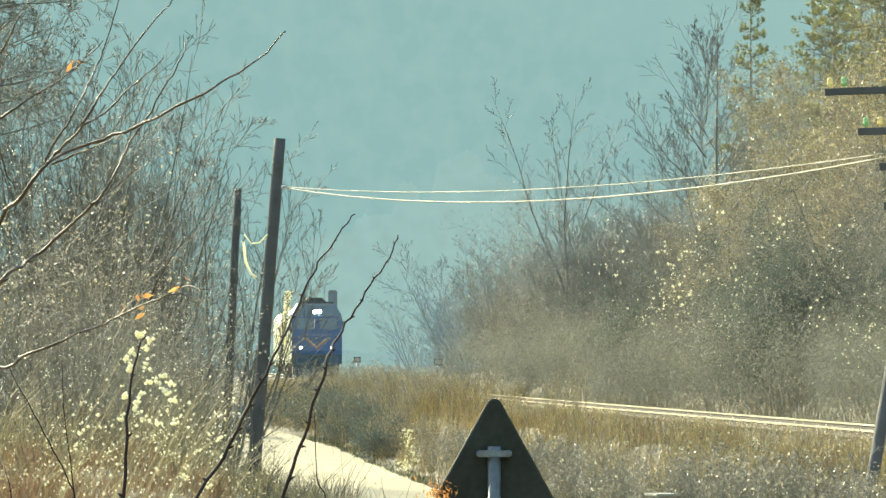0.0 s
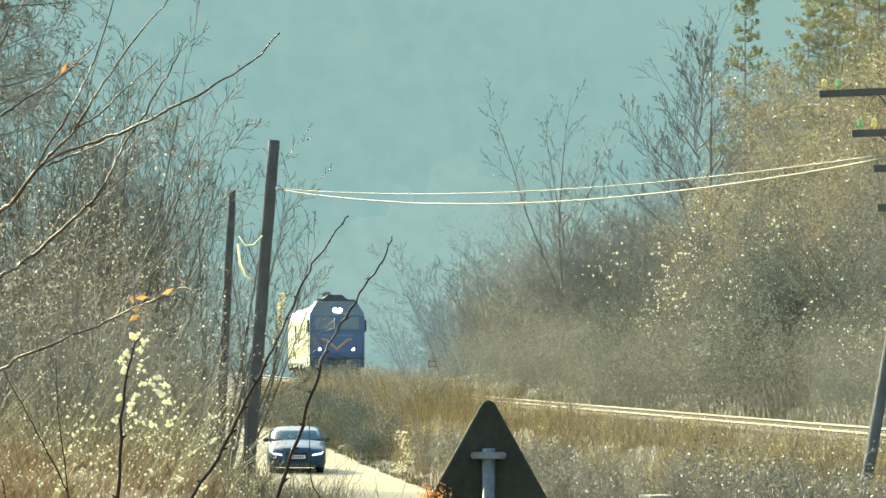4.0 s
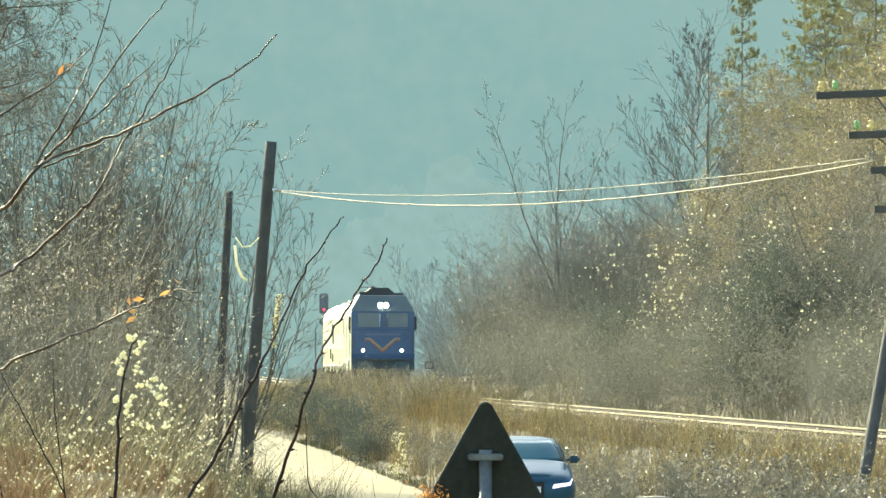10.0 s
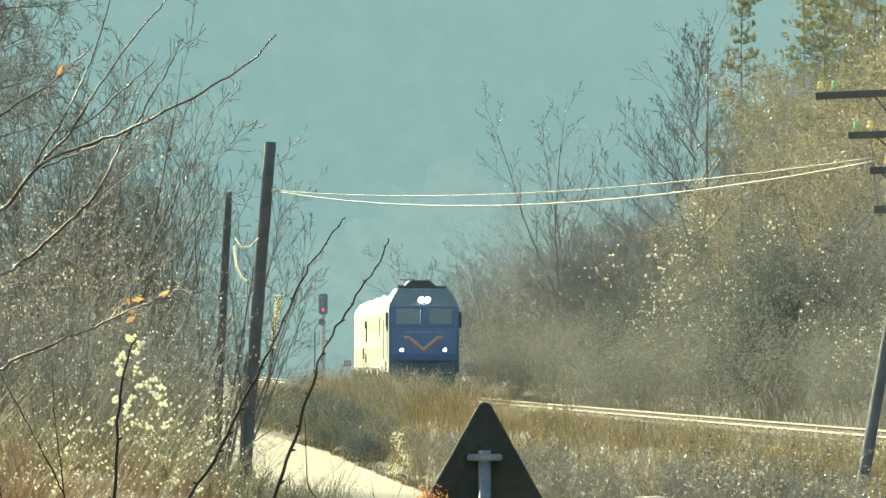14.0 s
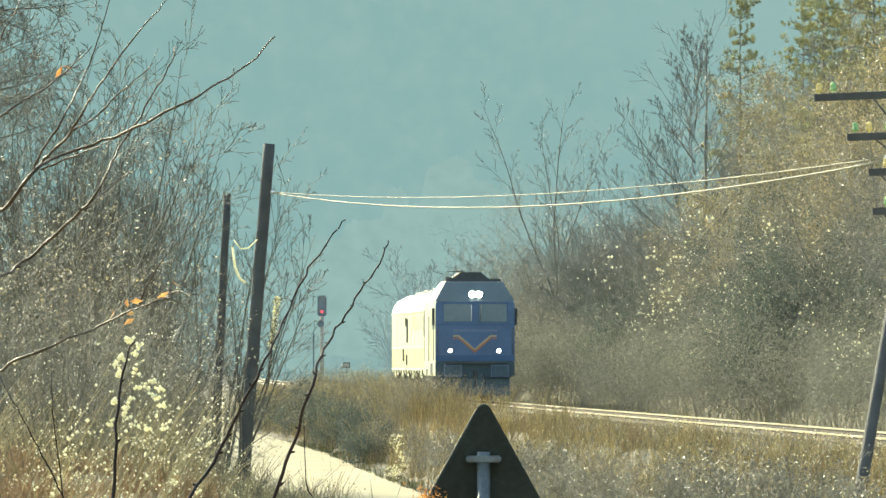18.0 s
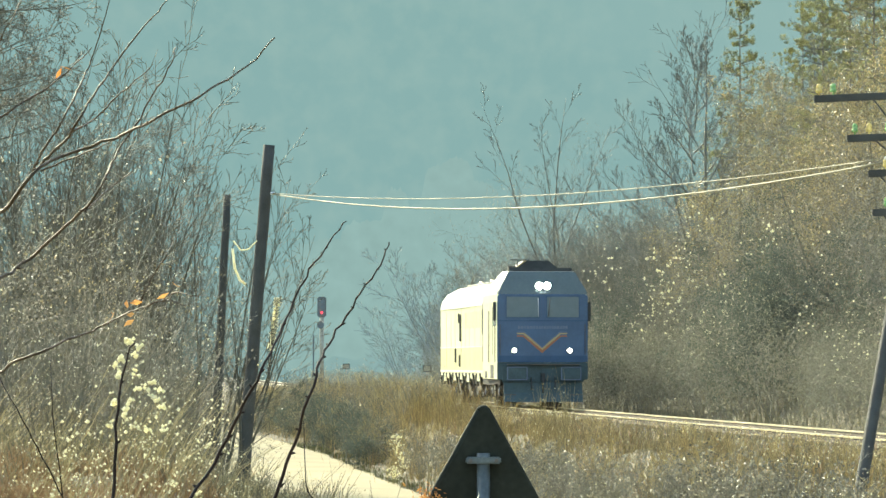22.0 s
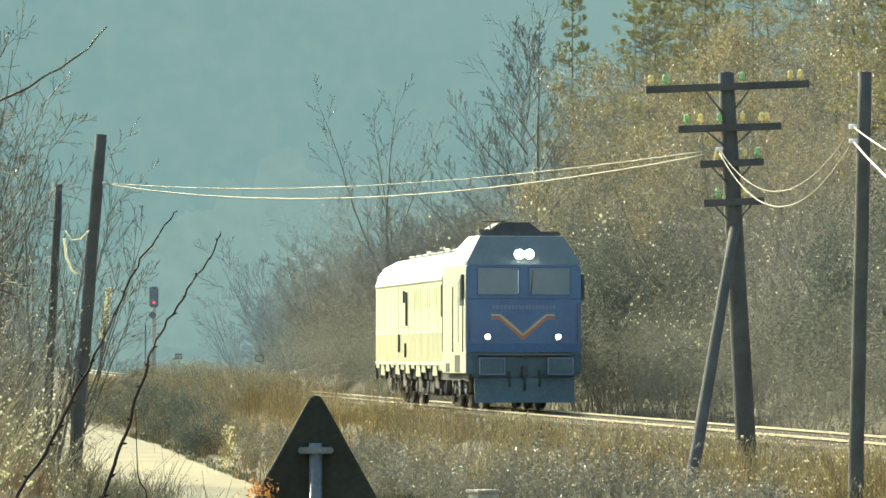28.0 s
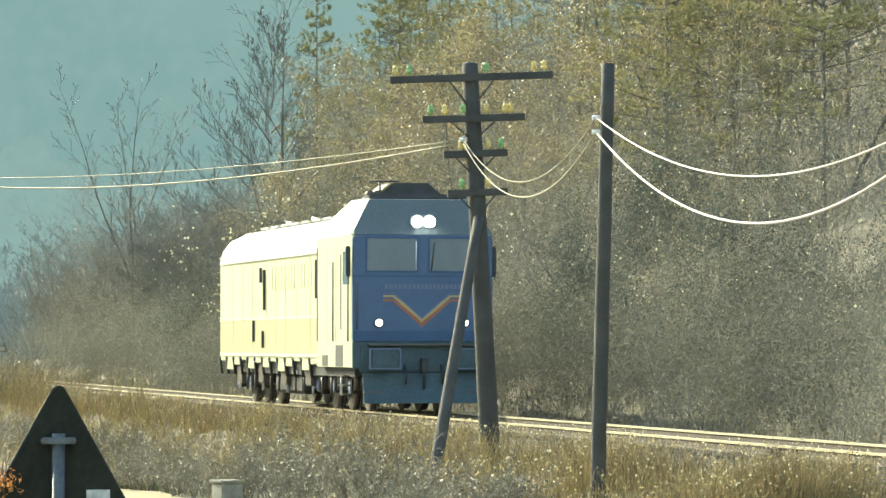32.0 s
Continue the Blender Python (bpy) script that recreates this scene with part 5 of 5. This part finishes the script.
def build_loco():
    t = thing("locomotive", Matrix(), "blue diesel locomotive with a yellow chevron and lit lamps", "locomotive")
    c1 = 4.15

    # cab: sides and back in cream, blue front shell, raised roof
    part("cab_body", loft([[(-w, y, 0.95), (-w, y, 3.74), (w, y, 3.74), (w, y, 0.95)] for y, w in ((0.14, 1.49), (c1, 1.49))]), M_CREAM, t, "pale sunlit cab side")
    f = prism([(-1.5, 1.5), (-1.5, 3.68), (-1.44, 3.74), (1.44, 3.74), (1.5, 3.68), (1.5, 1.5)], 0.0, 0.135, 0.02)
    part("front_panel", f, M_BLUE, t, "blue cab front")
    part("lower_front", box(-1.5, 1.5, 0.0, 0.135, 0.93, 1.497, 0.02), M_TEAL, t, "grey blue lower front")
    part("front_belt", box(-1.5, 1.5, -0.012, 0.0, 1.5, 1.72), M_BLUEDARK, t)
    # roof of the cab: slopes back over the windows
    roof = [[(-1.48, 0.36, 3.745), (-1.47, 0.36, 3.86), (-1.08, 0.36, 4.5), (1.08, 0.36, 4.5), (1.47, 0.36, 3.86), (1.48, 0.36, 3.745)],
            [(-1.48, 2.6, 3.745), (-1.47, 2.6, 3.86), (-1.02, 2.6, 4.54), (1.02, 2.6, 4.54), (1.47, 2.6, 3.86), (1.48, 2.6, 3.745)],
            [(-1.48, c1, 3.745), (-1.46, c1, 3.8), (-1.1, c1, 4.25), (1.1, c1, 4.25), (1.46, c1, 3.8), (1.48, c1, 3.745)]]
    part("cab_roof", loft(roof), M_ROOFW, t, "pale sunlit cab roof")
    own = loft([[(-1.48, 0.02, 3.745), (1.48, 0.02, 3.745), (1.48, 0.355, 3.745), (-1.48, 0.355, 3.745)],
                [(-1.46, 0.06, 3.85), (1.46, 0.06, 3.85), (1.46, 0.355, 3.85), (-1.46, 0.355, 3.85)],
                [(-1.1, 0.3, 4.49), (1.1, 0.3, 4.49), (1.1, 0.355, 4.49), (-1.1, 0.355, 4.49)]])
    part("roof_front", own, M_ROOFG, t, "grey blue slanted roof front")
    # roof gear
    ac = [[(-0.86, y, 4.54), (-0.4, y, 4.88), (0.36, y, 4.88), (0.78, y, 4.54)] for y in (1.2, 2.7)]
    part("roof_unit", loft(ac), M_BLACK, t, "dark trapezoid air conditioning unit")
    part("roof_rail", cyl((-0.95, 1.05, 4.9), (-0.3, 1.05, 4.9), 0.018, sides=6), M_BLACK, t)
    # sunlit left edge of the unit, put in as a yellow rod
    part("roof_unit_lit_edge", cyl((-0.86, 1.19, 4.54), (-0.4, 1.19, 4.89), 0.03, sides=6), M_YELLOW, t)
    part("roof_skirt", box(-1.05, 1.05, 0.5, 1.15, 4.5, 4.62, 0.03), M_BLACK, t)
    for x in (-1.0, -0.86):
        part("horn", cyl((x, 0.6, 4.62), (x, 1.15, 4.64), 0.075, 0.03, 10), M_STEEL, t)
    part("antenna", cyl((-0.7, 1.1, 4.5), (-0.7, 1.1, 4.9), 0.02, sides=6), M_BLACK, t)
    part("exhaust_stack", cyl((0.2, 7.0, 4.1), (0.2, 7.0, 4.5), 0.22, sides=12), M_BLACK, t)
    # windscreens
    for x0, x1 in ((-1.2, -0.13), (0.14, 1.2)):
        w = part("windscreen", box(x0, x1, -0.012, 0.01, 2.98, 3.66, 0.008), M_GLASS, t, "dark windscreen")
        for a in ((x0 - 0.03, x0, 2.95, 3.69), (x1, x1 + 0.03, 2.95, 3.69), (x0, x1, 2.95, 2.98), (x0, x1, 3.66, 3.69)):
            part("frame", box(a[0], a[1], -0.018, 0.0, a[2], a[3]), M_BLUEDARK, w)
        part("wiper", cyl((x1 - 0.02 if x0 < 0 else x0 + 0.04, -0.03, 3.0), (x1 - 0.02 if x0 < 0 else x0 + 0.1, -0.03, 3.6), 0.013, sides=6), M_PLATE if x0 < 0 else M_STEEL, w)
    # lamps
    for x in (-0.11, 0.15):
        part("headlight", cyl((x, 0.03, 4.02), (x, 0.2, 4.02), 0.115, sides=16), M_LAMP, t, "bright white headlight")
        part("headlight_rim", cyl((x, 0.05, 4.02), (x, 0.22, 4.02), 0.16, sides=16), M_ROOFG, t)
    for x in (-0.95, 0.89):
        part("marker_lamp", cyl((x, -0.06, 1.89), (x, 0.02, 1.89), 0.07, sides=14), M_LAMP2, t, "lit white marker lamp")
        part("lamp_rim", cyl((x, -0.045, 1.89), (x, 0.02, 1.89), 0.105, sides=14), M_BLACK, t)
    # chevron of two bands, and the grey lettering bar
    for m, z, th in ((M_YELLOW, 0.085, 0.08), (M_ORANGE, 0.0, 0.085), (M_GREY, 0.165, 0.03)):
        for s in (-1, 1):
            pts = [(-0.02, 1.8 + z), (-0.02 + s * 0.62, 2.34 + z), (-0.02 + s * 0.83, 2.34 + z), (-0.02 + s * 0.83, 2.34 + z + th * 0.55), (-0.02 + s * 0.6, 2.34 + z + th * 0.55), (-0.02, 1.8 + z + th * 1.35)]
            part("chevron_band", prism(pts, -0.006 if m is not M_GREY else -0.007, 0.0), m, t)
    x = -0.82
    rng = np.random.default_rng(8)
    while x < 0.78:
        w = rng.uniform(0.05, 0.09)
        part("lettering_bar", box(x, x + w, -0.005, 0.0, 2.6, 2.7), M_GREY, t)
        x += w + 0.025
    # buffers, coupling, plough, steps
    part("front_seam", box(-1.5, 1.5, -0.008, 0.0, 2.85, 2.885), M_BLUEDARK, t)
    for s in (-1.42, 1.4):
        part("front_handrail", cyl((s, -0.05, 1.75), (s, -0.05, 2.75), 0.014, sides=6), M_STEEL, t)
    for yc in (3.6, 14.4):
        for dy in (-1.85, 0, 1.85):
            part("axle_cover", cyl((-1.24, yc + dy, 0.52), (-1.2, yc + dy, 0.52), 0.13, sides=10), M_GREY, t)
            for k in (-0.42, 0.42):
                part("spring", cyl((-1.15, yc + dy + k, 0.45), (-1.15, yc + dy + k, 0.85), 0.075, sides=8), M_STEEL, t)
    for s in (-0.9, 0.88):
        b = part("buffer", cyl((s, -0.42, 1.12), (s, 0.0, 1.12), 0.11, sides=12), M_BLACK, t)
        part("buffer_head", box(s - 0.31, s + 0.31, -0.47, -0.42, 0.94, 1.33, 0.03), M_TEAL, b, "grey rectangular buffer head")
        for q in ((-0.33, 0.33, 0.915, 0.945), (-0.33, 0.33, 1.325, 1.355), (-0.335, -0.305, 0.945, 1.325), (0.305, 0.335, 0.945, 1.325)):
            part("buffer_rim", box(s + q[0], s + q[1], -0.475, -0.43, q[2], q[3]), M_GREY, b)
    part("buffer_beam", box(-1.35, 1.35, -0.05, 0.1, 0.85, 1.4, 0.02), M_TEAL, t)
    part("coupling", box(-0.08, 0.05, -0.3, 0, 0.85, 1.15, 0.02), M_BLACK, t)
    part("coupling_link", cyl((-0.02, -0.28, 0.95), (-0.02, -0.2, 0.5), 0.03, sides=8), M_BLACK, t)
    for x in (-0.4, 0.38):
        part("hose", tube_mesh("hose", [[(Vector((x, -0.06, 1.0)), 0.022), (Vector((x, -0.2, 0.85)), 0.022), (Vector((x, -0.18, 0.6)), 0.022)]], M_BLACK, 6), None, t)
    part("plough", loft([[(-1.3, y, z), (1.3, y, z), (1.3, y + 0.06, z), (-1.3, y + 0.06, z)] for y, z in ((-0.05, 0.84), (-0.12, 0.5), (-0.25, 0.2))]), M_TEAL, t)
    # engine body
    b0, b1 = c1 + 0.12, LOCO_L
    prof = [(-1.44, 1.15), (-1.44, 3.45), (-1.37, 3.72), (-1.17, 4.0), (-0.75, 4.22), (0, 4.32), (0.75, 4.22), (1.17, 4.0), (1.37, 3.72), (1.44, 3.45), (1.44, 1.15)]
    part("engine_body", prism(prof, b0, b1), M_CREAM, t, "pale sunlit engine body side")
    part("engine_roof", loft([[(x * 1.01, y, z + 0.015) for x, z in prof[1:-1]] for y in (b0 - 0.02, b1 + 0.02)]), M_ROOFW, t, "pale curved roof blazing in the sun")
    part("gap_panel", box(-1.38, 1.38, c1 - 0.02, b0 + 0.02, 1.0, 3.9), M_BLACK, t)
    for y, z0, z1 in ((1.35, 1.75, 3.35), (4.08, 1.5, 3.55), (4.32, 2.45, 3.3), (11.1, 2.25, 3.2), (11.6, 2.9, 3.25), (11.3, 1.35, 1.75), (12.6, 1.5, 2.0)):
        part("door_gap", box(-1.5, -1.42, y, y + (0.075 if y < 5 else 0.045), z0, z1), M_BLACK, t, "dark door edge")
    for y in (0.35, 2.05):
        part("handrail", cyl((-1.54, y, 1.5), (-1.54, y, 3.2), 0.018, sides=6), M_STEEL, t)
    part("side_window", box(-1.5, -1.485, 0.45, 1.15, 2.7, 3.4, 0.01), M_GLASS, t)
    part("mirror", box(1.52, 1.62, 0.15, 0.25, 2.85, 3.5, 0.02), M_BLACK, t)
    part("mirror", box(-1.62, -1.52, 0.15, 0.25, 2.85, 3.5, 0.02), M_BLACK, t)
    part("waist_line", box(-1.452, -1.44, b0 + 0.1, b1, 2.02, 2.06), M_ROOFW, t)
    part("lower_side", box(-1.4445, -1.43, b0 + 0.02, b1 - 0.02, 1.225, 2.015), M_CREAMLOW, t, "dusty lower body side")
    for y in (5.2, 6.9, 8.4, 9.6, 10.9, 12.9, 14.3, 15.8):
        part("panel_seam", box(-1.449, -1.44, y, y + 0.022, 1.3, 3.4), M_CREAM, t)
    for y in (1.3, 1.95, 2.9):
        part("panel_seam", box(-1.497, -1.49, y, y + 0.022, 1.5, 3.5), M_CREAM, t)
    part("rain_strip", box(-1.475, -1.44, b0 + 0.1, b1 - 0.1, 3.43, 3.47), M_ROOFW, t)
    part("sole_bar", box(-1.46, -1.43, b0 + 0.05, b1 - 0.05, 1.15, 1.22), M_ROOFW, t)
    for k in range(9):
        part("roof_hatch", box(-0.55, 0.55, b0 + 0.5 + 1.4 * k, b0 + 1.5 + 1.4 * k, 4.3, 4.36, 0.02), M_ROOFW, t)
    for y in (6.2, 10.2, 13.6):
        part("roof_fan", cyl((0, y, 4.3), (0, y, 4.42), 0.5, sides=18), M_STEEL, t)
    for k in range(-6, 7):
        part("sandbox_pipe", cyl((-1.3, 8.9 + k * 1.1, 0.72), (-1.3, 8.95 + k * 1.1, 0.34), 0.03, sides=6), M_PLATE if k % 3 == 0 else M_STEEL, t)
    for s in (-1.1, 1.08):
        part("step_iron", box(s - 0.2, s + 0.2, -0.16, -0.04, 0.42, 0.45), M_STEEL, t)
    part("front_step", box(-1.2, 1.2, -0.22, -0.01, 1.41, 1.44, 0.006), M_STEEL, t)
    for k in range(14):
        part("side_louvre", box(-1.452, -1.44, b0 + 0.4 + 0.42 * k, b0 + 0.62 + 0.42 * k, 2.7, 3.25), M_CREAM, t)
    # skirts, frame, bogies
    part("frame", box(-1.34, 1.34, 0.6, LOCO_L - 0.3, 0.75, 1.14), M_BLACK, t)
    # shade of the step recesses, put on as black plates over the flat side
    part("step_shade_plate", box(-1.5, -1.485, 1.15, 1.95, 0.97, 1.42), M_BLACK, t)
    part("step_shade_plate", box(-1.5, -1.485, 2.9, 3.5, 0.97, 1.2), M_BLACK, t)
    for k in range(13):
        y = b0 + 0.15 + k * 1.04
        drop = (0.16, 0.3, 0.1, 0.22, 0.34, 0.12, 0.26)[k % 7]
        part("skirt_panel", box(-1.43, -1.36, y, y + 1.0, 1.15 - drop, 1.15, 0.015), M_CREAM, t)
        part("bracket", cyl((-1.45, y + 0.9, 1.12), (-1.38, y + 0.96, 0.7), 0.035, sides=6), M_BLACK, t)
        if k % 3 == 1:
            part("equipment_box", box(-1.36, -1.1, y + 0.1, y + 0.85, 0.5, 1.15 - drop, 0.03), M_STEEL, t)
    for k in range(4):
        part("cab_step", box(-1.48, -1.3, 1.2, 1.75, 0.35 + 0.2 * k, 0.38 + 0.2 * k), M_STEEL, t)
    part("fuel_tank", box(-1.25, 1.25, 7.2, 10.8, 0.3, 0.8, 0.08), M_BLACK, t)
    for yc in (3.6, 14.4):
        part("bogie_frame", box(-1.1, 1.1, yc - 2.6, yc + 2.6, 0.45, 0.85, 0.06), M_BLACK, t)
        for dy in (-1.85, 0, 1.85):
            part("axle_box", box(-1.22, 1.22, yc + dy - 0.2, yc + dy + 0.2, 0.38, 0.72, 0.03), M_BLACK, t)
            for s in (-1, 1):
                bm = cyl((s * 0.7, 0, 0), (s * 0.83, 0, 0), 0.5, sides=24)
                cyl((s * 0.66, 0, 0), (s * 0.71, 0, 0), 0.54, sides=24, bm=bm)
                w = part("wheel", bm, M_STEEL, t)
                w.matrix_local = Matrix.Translation((0, yc + dy, 0.505))
                part("spoke_mark", box(s * 0.835 if s > 0 else -0.845, 0.845 if s > 0 else -0.835, -0.03, 0.03, -0.42, 0.42), M_BLACK, w)
                WHEELS.append((w, yc + dy, 0.505))
    return t


# ---------------- car ----------------
CAR_WHEELS = []


def build_car():
    t = thing("car", Matrix(), "dark blue saloon car with its headlights on", "car")

    def sec(y, w, z0, z1, r=0.1):
        return [(-w + 0.06, y, z0), (-w, y, z0 + 0.14), (-w, y, (z0 + z1) / 2 + 0.05), (-w + 0.05, y, z1 - 0.05), (-w + 0.2, y, z1), (0, y, z1 + 0.03),
                (w - 0.2, y, z1), (w - 0.05, y, z1 - 0.05), (w, y, (z0 + z1) / 2 + 0.05), (w, y, z0 + 0.14), (w - 0.06, y, z0)]

    body = loft([sec(0.0, 0.7, 0.3, 0.62), sec(0.06, 0.8, 0.22, 0.7), sec(0.3, 0.88, 0.2, 0.78), sec(0.9, 0.92, 0.19, 0.88), sec(1.45, 0.93, 0.19, 0.95), sec(2.3, 0.93, 0.19, 0.96),
                 sec(3.4, 0.93, 0.2, 0.98), sec(4.3, 0.91, 0.22, 1.0), sec(4.75, 0.85, 0.25, 0.97), sec(4.88, 0.78, 0.35, 0.85)])
    for f in body.faces:
        f.smooth = True
    part("body", body, M_CARPAINT, t, "glossy dark blue bodywork")

    # greenhouse: rounded rings, narrowing towards the roof
    levels = ((0.0, 0.9, 1.28, 4.45, 0.94), (0.3, 0.87, 1.55, 4.25, 1.07), (0.6, 0.81, 1.83, 4.05, 1.2), (0.85, 0.73, 2.1, 3.82, 1.305), (0.95, 0.65, 2.3, 3.65, 1.34), (1.0, 0.48, 2.55, 3.4, 1.365), (1.02, 0.2, 2.75, 3.2, 1.375))

    def shell(f, an, off=0.0):
        k = max(i for i in range(len(levels) - 1) if levels[i][0] <= f)
        g = (f - levels[k][0]) / (levels[k + 1][0] - levels[k][0])
        w, y0, y1, z = [levels[k][j] * (1 - g) + levels[k + 1][j] * g for j in (1, 2, 3, 4)]
        c, s2 = math.cos(an), math.sin(an)
        e = 2 / 3.4
        return Vector(((w + off) * math.copysign(abs(c) ** e, c), (y0 + y1) / 2 + ((y1 - y0) / 2 + off) * math.copysign(abs(s2) ** e, s2), z + off * 0.4))

    cabin = loft([[tuple(shell(min(l[0], 1.0199), radians(7.5 * k))) for k in range(48)] for l in levels])
    for f in cabin.faces:
        f.smooth = True
    part("cabin_shell", cabin, M_CARPAINT, t, "dark roof shining in the sun")

    def pane(name, a0, a1, f0, f1):
        own = bmesh.new()
        na, nf = 12, 6
        lay = [[[own.verts.new(shell(f0 + (f1 - f0) * j / nf, radians(a0 + (a1 - a0) * i / na), off)) for i in range(na + 1)] for j in range(nf + 1)] for off in (0.0, 0.009)]
        for g in lay:
            for j in range(nf):
                for i in range(na):
                    own.faces.new((g[j][i], g[j][i + 1], g[j + 1][i + 1], g[j + 1][i])).smooth = True
        edge = [(0, i) for i in range(na)] + [(j, na) for j in range(nf)] + [(nf, na - i) for i in range(na)] + [(nf - j, 0) for j in range(nf)]
        for (j, i), (j2, i2) in zip(edge, edge[1:] + edge[:1]):
            own.faces.new((lay[0][j][i], lay[0][j2][i2], lay[1][j2][i2], lay[1][j][i]))
        bmesh.ops.recalc_face_normals(own, faces=own.faces[:])
        part(name, own, M_CARGLASS, t, "dark reflecting glass")

    pane("windscreen", -141, -39, 0.06, 0.86)
    pane("rear_window", 48, 132, 0.15, 0.82)
    for s in (0, 180):
        pane("side_window", s - 24 if s == 0 else s - 2, s + 2 if s == 0 else s + 24, 0.12, 0.82)
        pane("side_window", s + 4 if s == 0 else s - 24, s + 24 if s == 0 else s - 4, 0.12, 0.82)
    for s in (-1, 1):
        part("headlight", loft([[(s * 0.46, y, 0.55), (s * 0.78, y + 0.12, 0.6), (s * 0.82, y + 0.18, 0.7), (s * 0.77, y + 0.12, 0.65), (s * 0.48, y, 0.61)] for y in (-0.07, 0.1)]), M_CARLIGHT, t, "lit headlight")
        part("fog_inlet", box(s * 0.68 - 0.14, s * 0.68 + 0.14, 0.0, 0.12, 0.3, 0.42, 0.02), M_BLACK, t)
        m = part("mirror", box(s * 0.97 - 0.1, s * 0.97 + 0.1, 1.5, 1.62, 0.94, 1.06, 0.035), M_CARPAINT, t)
        part("mirror_arm", box(min(s * 0.82, s * 0.93), max(s * 0.82, s * 0.93), 1.53, 1.59, 0.97, 1.01), M_BLACK, m)
    part("grille", box(-0.34, 0.34, -0.015, 0.06, 0.36, 0.66, 0.02), M_TYRE, t, "dark radiator grille")
    part("lower_intake", box(-0.6, 0.6, -0.005, 0.1, 0.24, 0.34, 0.02), M_BLACK, t)
    bon = bmesh.new()
    nx, ny = 14, 10
    lay = []
    for dz in (0.0, -0.03):
        g = []
        for j in range(ny + 1):
            f = j / ny
            y, w = 0.1 + 1.26 * f, 0.66 + 0.14 * f ** 0.6
            g.append([bon.verts.new((w * (2 * i / nx - 1), y + 0.1 * (2 * i / nx - 1) ** 2 * (1 - f), 0.7 + 0.255 * f ** 0.72 + 0.055 * (1 - abs(2 * i / nx - 1) ** 2.5) + dz)) for i in range(nx + 1)])
        lay.append(g)
    for g in lay:
        for j in range(ny):
            for i in range(nx):
                bon.faces.new((g[j][i], g[j][i + 1], g[j + 1][i + 1], g[j + 1][i])).smooth = True
    edge = [(0, i) for i in range(nx)] + [(j, nx) for j in range(ny)] + [(ny, nx - i) for i in range(nx)] + [(ny - j, 0) for j in range(ny)]
    for (j, i), (j2, i2) in zip(edge, edge[1:] + edge[:1]):
        bon.faces.new((lay[0][j][i], lay[0][j2][i2], lay[1][j2][i2], lay[1][j][i]))
    bmesh.ops.recalc_face_normals(bon, faces=bon.faces[:])
    part("bonnet", bon, M_CARPAINT, t, "glossy bonnet mirroring the sky")
    part("plate", box(-0.26, 0.26, -0.03, -0.012, 0.47, 0.58, 0.004), M_PLATE, t, "white plate with dark bars")
    for k in range(6):
        part("plate_bar", box(-0.2 + 0.07 * k, -0.16 + 0.07 * k, -0.033, -0.03, 0.495, 0.555), M_BLACK, t)
    for y in (0.92, 3.85):
        for s in (-1, 1):
            w = part("wheel", cyl((s * 0.62, 0, 0), (s * 0.84, 0, 0), 0.325, sides=20), M_TYRE, t, "black tyre")
            part("rim", cyl((s * 0.845, 0, 0), (s * 0.85, 0, 0), 0.22, sides=14), M_ALLOY, w, "alloy rim")
            for k in range(5):
                a = 2 * math.pi * k / 5
                part("spoke", cyl((s * 0.855, 0, 0), (s * 0.855, 0.2 * math.cos(a), 0.2 * math.sin(a)), 0.022, sides=6), M_STEEL, w)
            w.matrix_local = Matrix.Translation((0, y, 0.325))
            CAR_WHEELS.append((w, y, 0.325))
    t.scale = (0.99, 1.02, 1.025)
    return t


right_slope()
left_thicket()
far_bushes()
build_weeds()
CANES = foreground()
build_poles()
build_sign()
build_small()
LOCO = build_loco()
CAR = build_car()

# ---------------- what moves ----------------
TURN = math.degrees(math.atan(0.1065))


def loco_y(t):
    return 234.55 - 4.7453 * t


def car_y(t):
    return 104.5 - 9.25 * (t - 6)


SWAY = [(0, 0), (2, -0.1), (3.5, 0), (5.5, -0.45), (6.0, -0.5), (7.0, -0.3), (7.5, -0.7), (8.0, -0.7), (8.5, -0.3), (9.0, -0.25), (10.0, -0.45), (11.0, -0.2), (11.5, -0.7), (12.0, -0.65), (12.5, -0.3),
        (13.0, -0.1), (14.0, 0), (16.5, 0.6), (17.0, 0.4), (17.5, -0.45), (18.0, 0.2), (18.5, 0.8), (19.0, 0.5), (20.0, 0.5), (21.0, 0.1), (22.0, 0.4), (23.0, 0.15), (26.5, 0), (28.0, 0.2), (30.0, 0.3), (32.0, 0.1)]


def motions():
    for cane in CANES:
        p = cane.location.copy()
        walk(cane, [(t, pose(p.x, p.y, p.z, 0, 0.45 * a, 0)) for t, a in SWAY])
    rows = []
    for k in range(33):
        y = loco_y(k)
        rows.append((k, pose(track_x(y), y, rail_z(y), 0, 0, TURN)))
    walk(LOCO, rows)
    rows = []
    for k in range(33):
        y = car_y(k)
        slope = math.degrees(math.atan((road_z(y + 2) - road_z(y - 2)) / 4))
        rows.append((k, pose(track_x(y) - 8.75, y, road_z(y) + 0.03, slope, 0, TURN - 3.2)))
    walk(CAR, rows)
    for w, y, r in WHEELS:
        n = int(32 * 4.7453 / r / radians(75)) + 1
        walk(w, [(32 * i / n, pose(0, y, r, math.degrees(32 * i / n * 4.772 / r))) for i in range(n + 1)])
    for w, y, r in CAR_WHEELS:
        n = int(32 * 9.3 / r / radians(80)) + 1
        walk(w, [(32 * i / n, pose(0, y, r, math.degrees(32 * i / n * 9.3 / r))) for i in range(n + 1)])


motions()
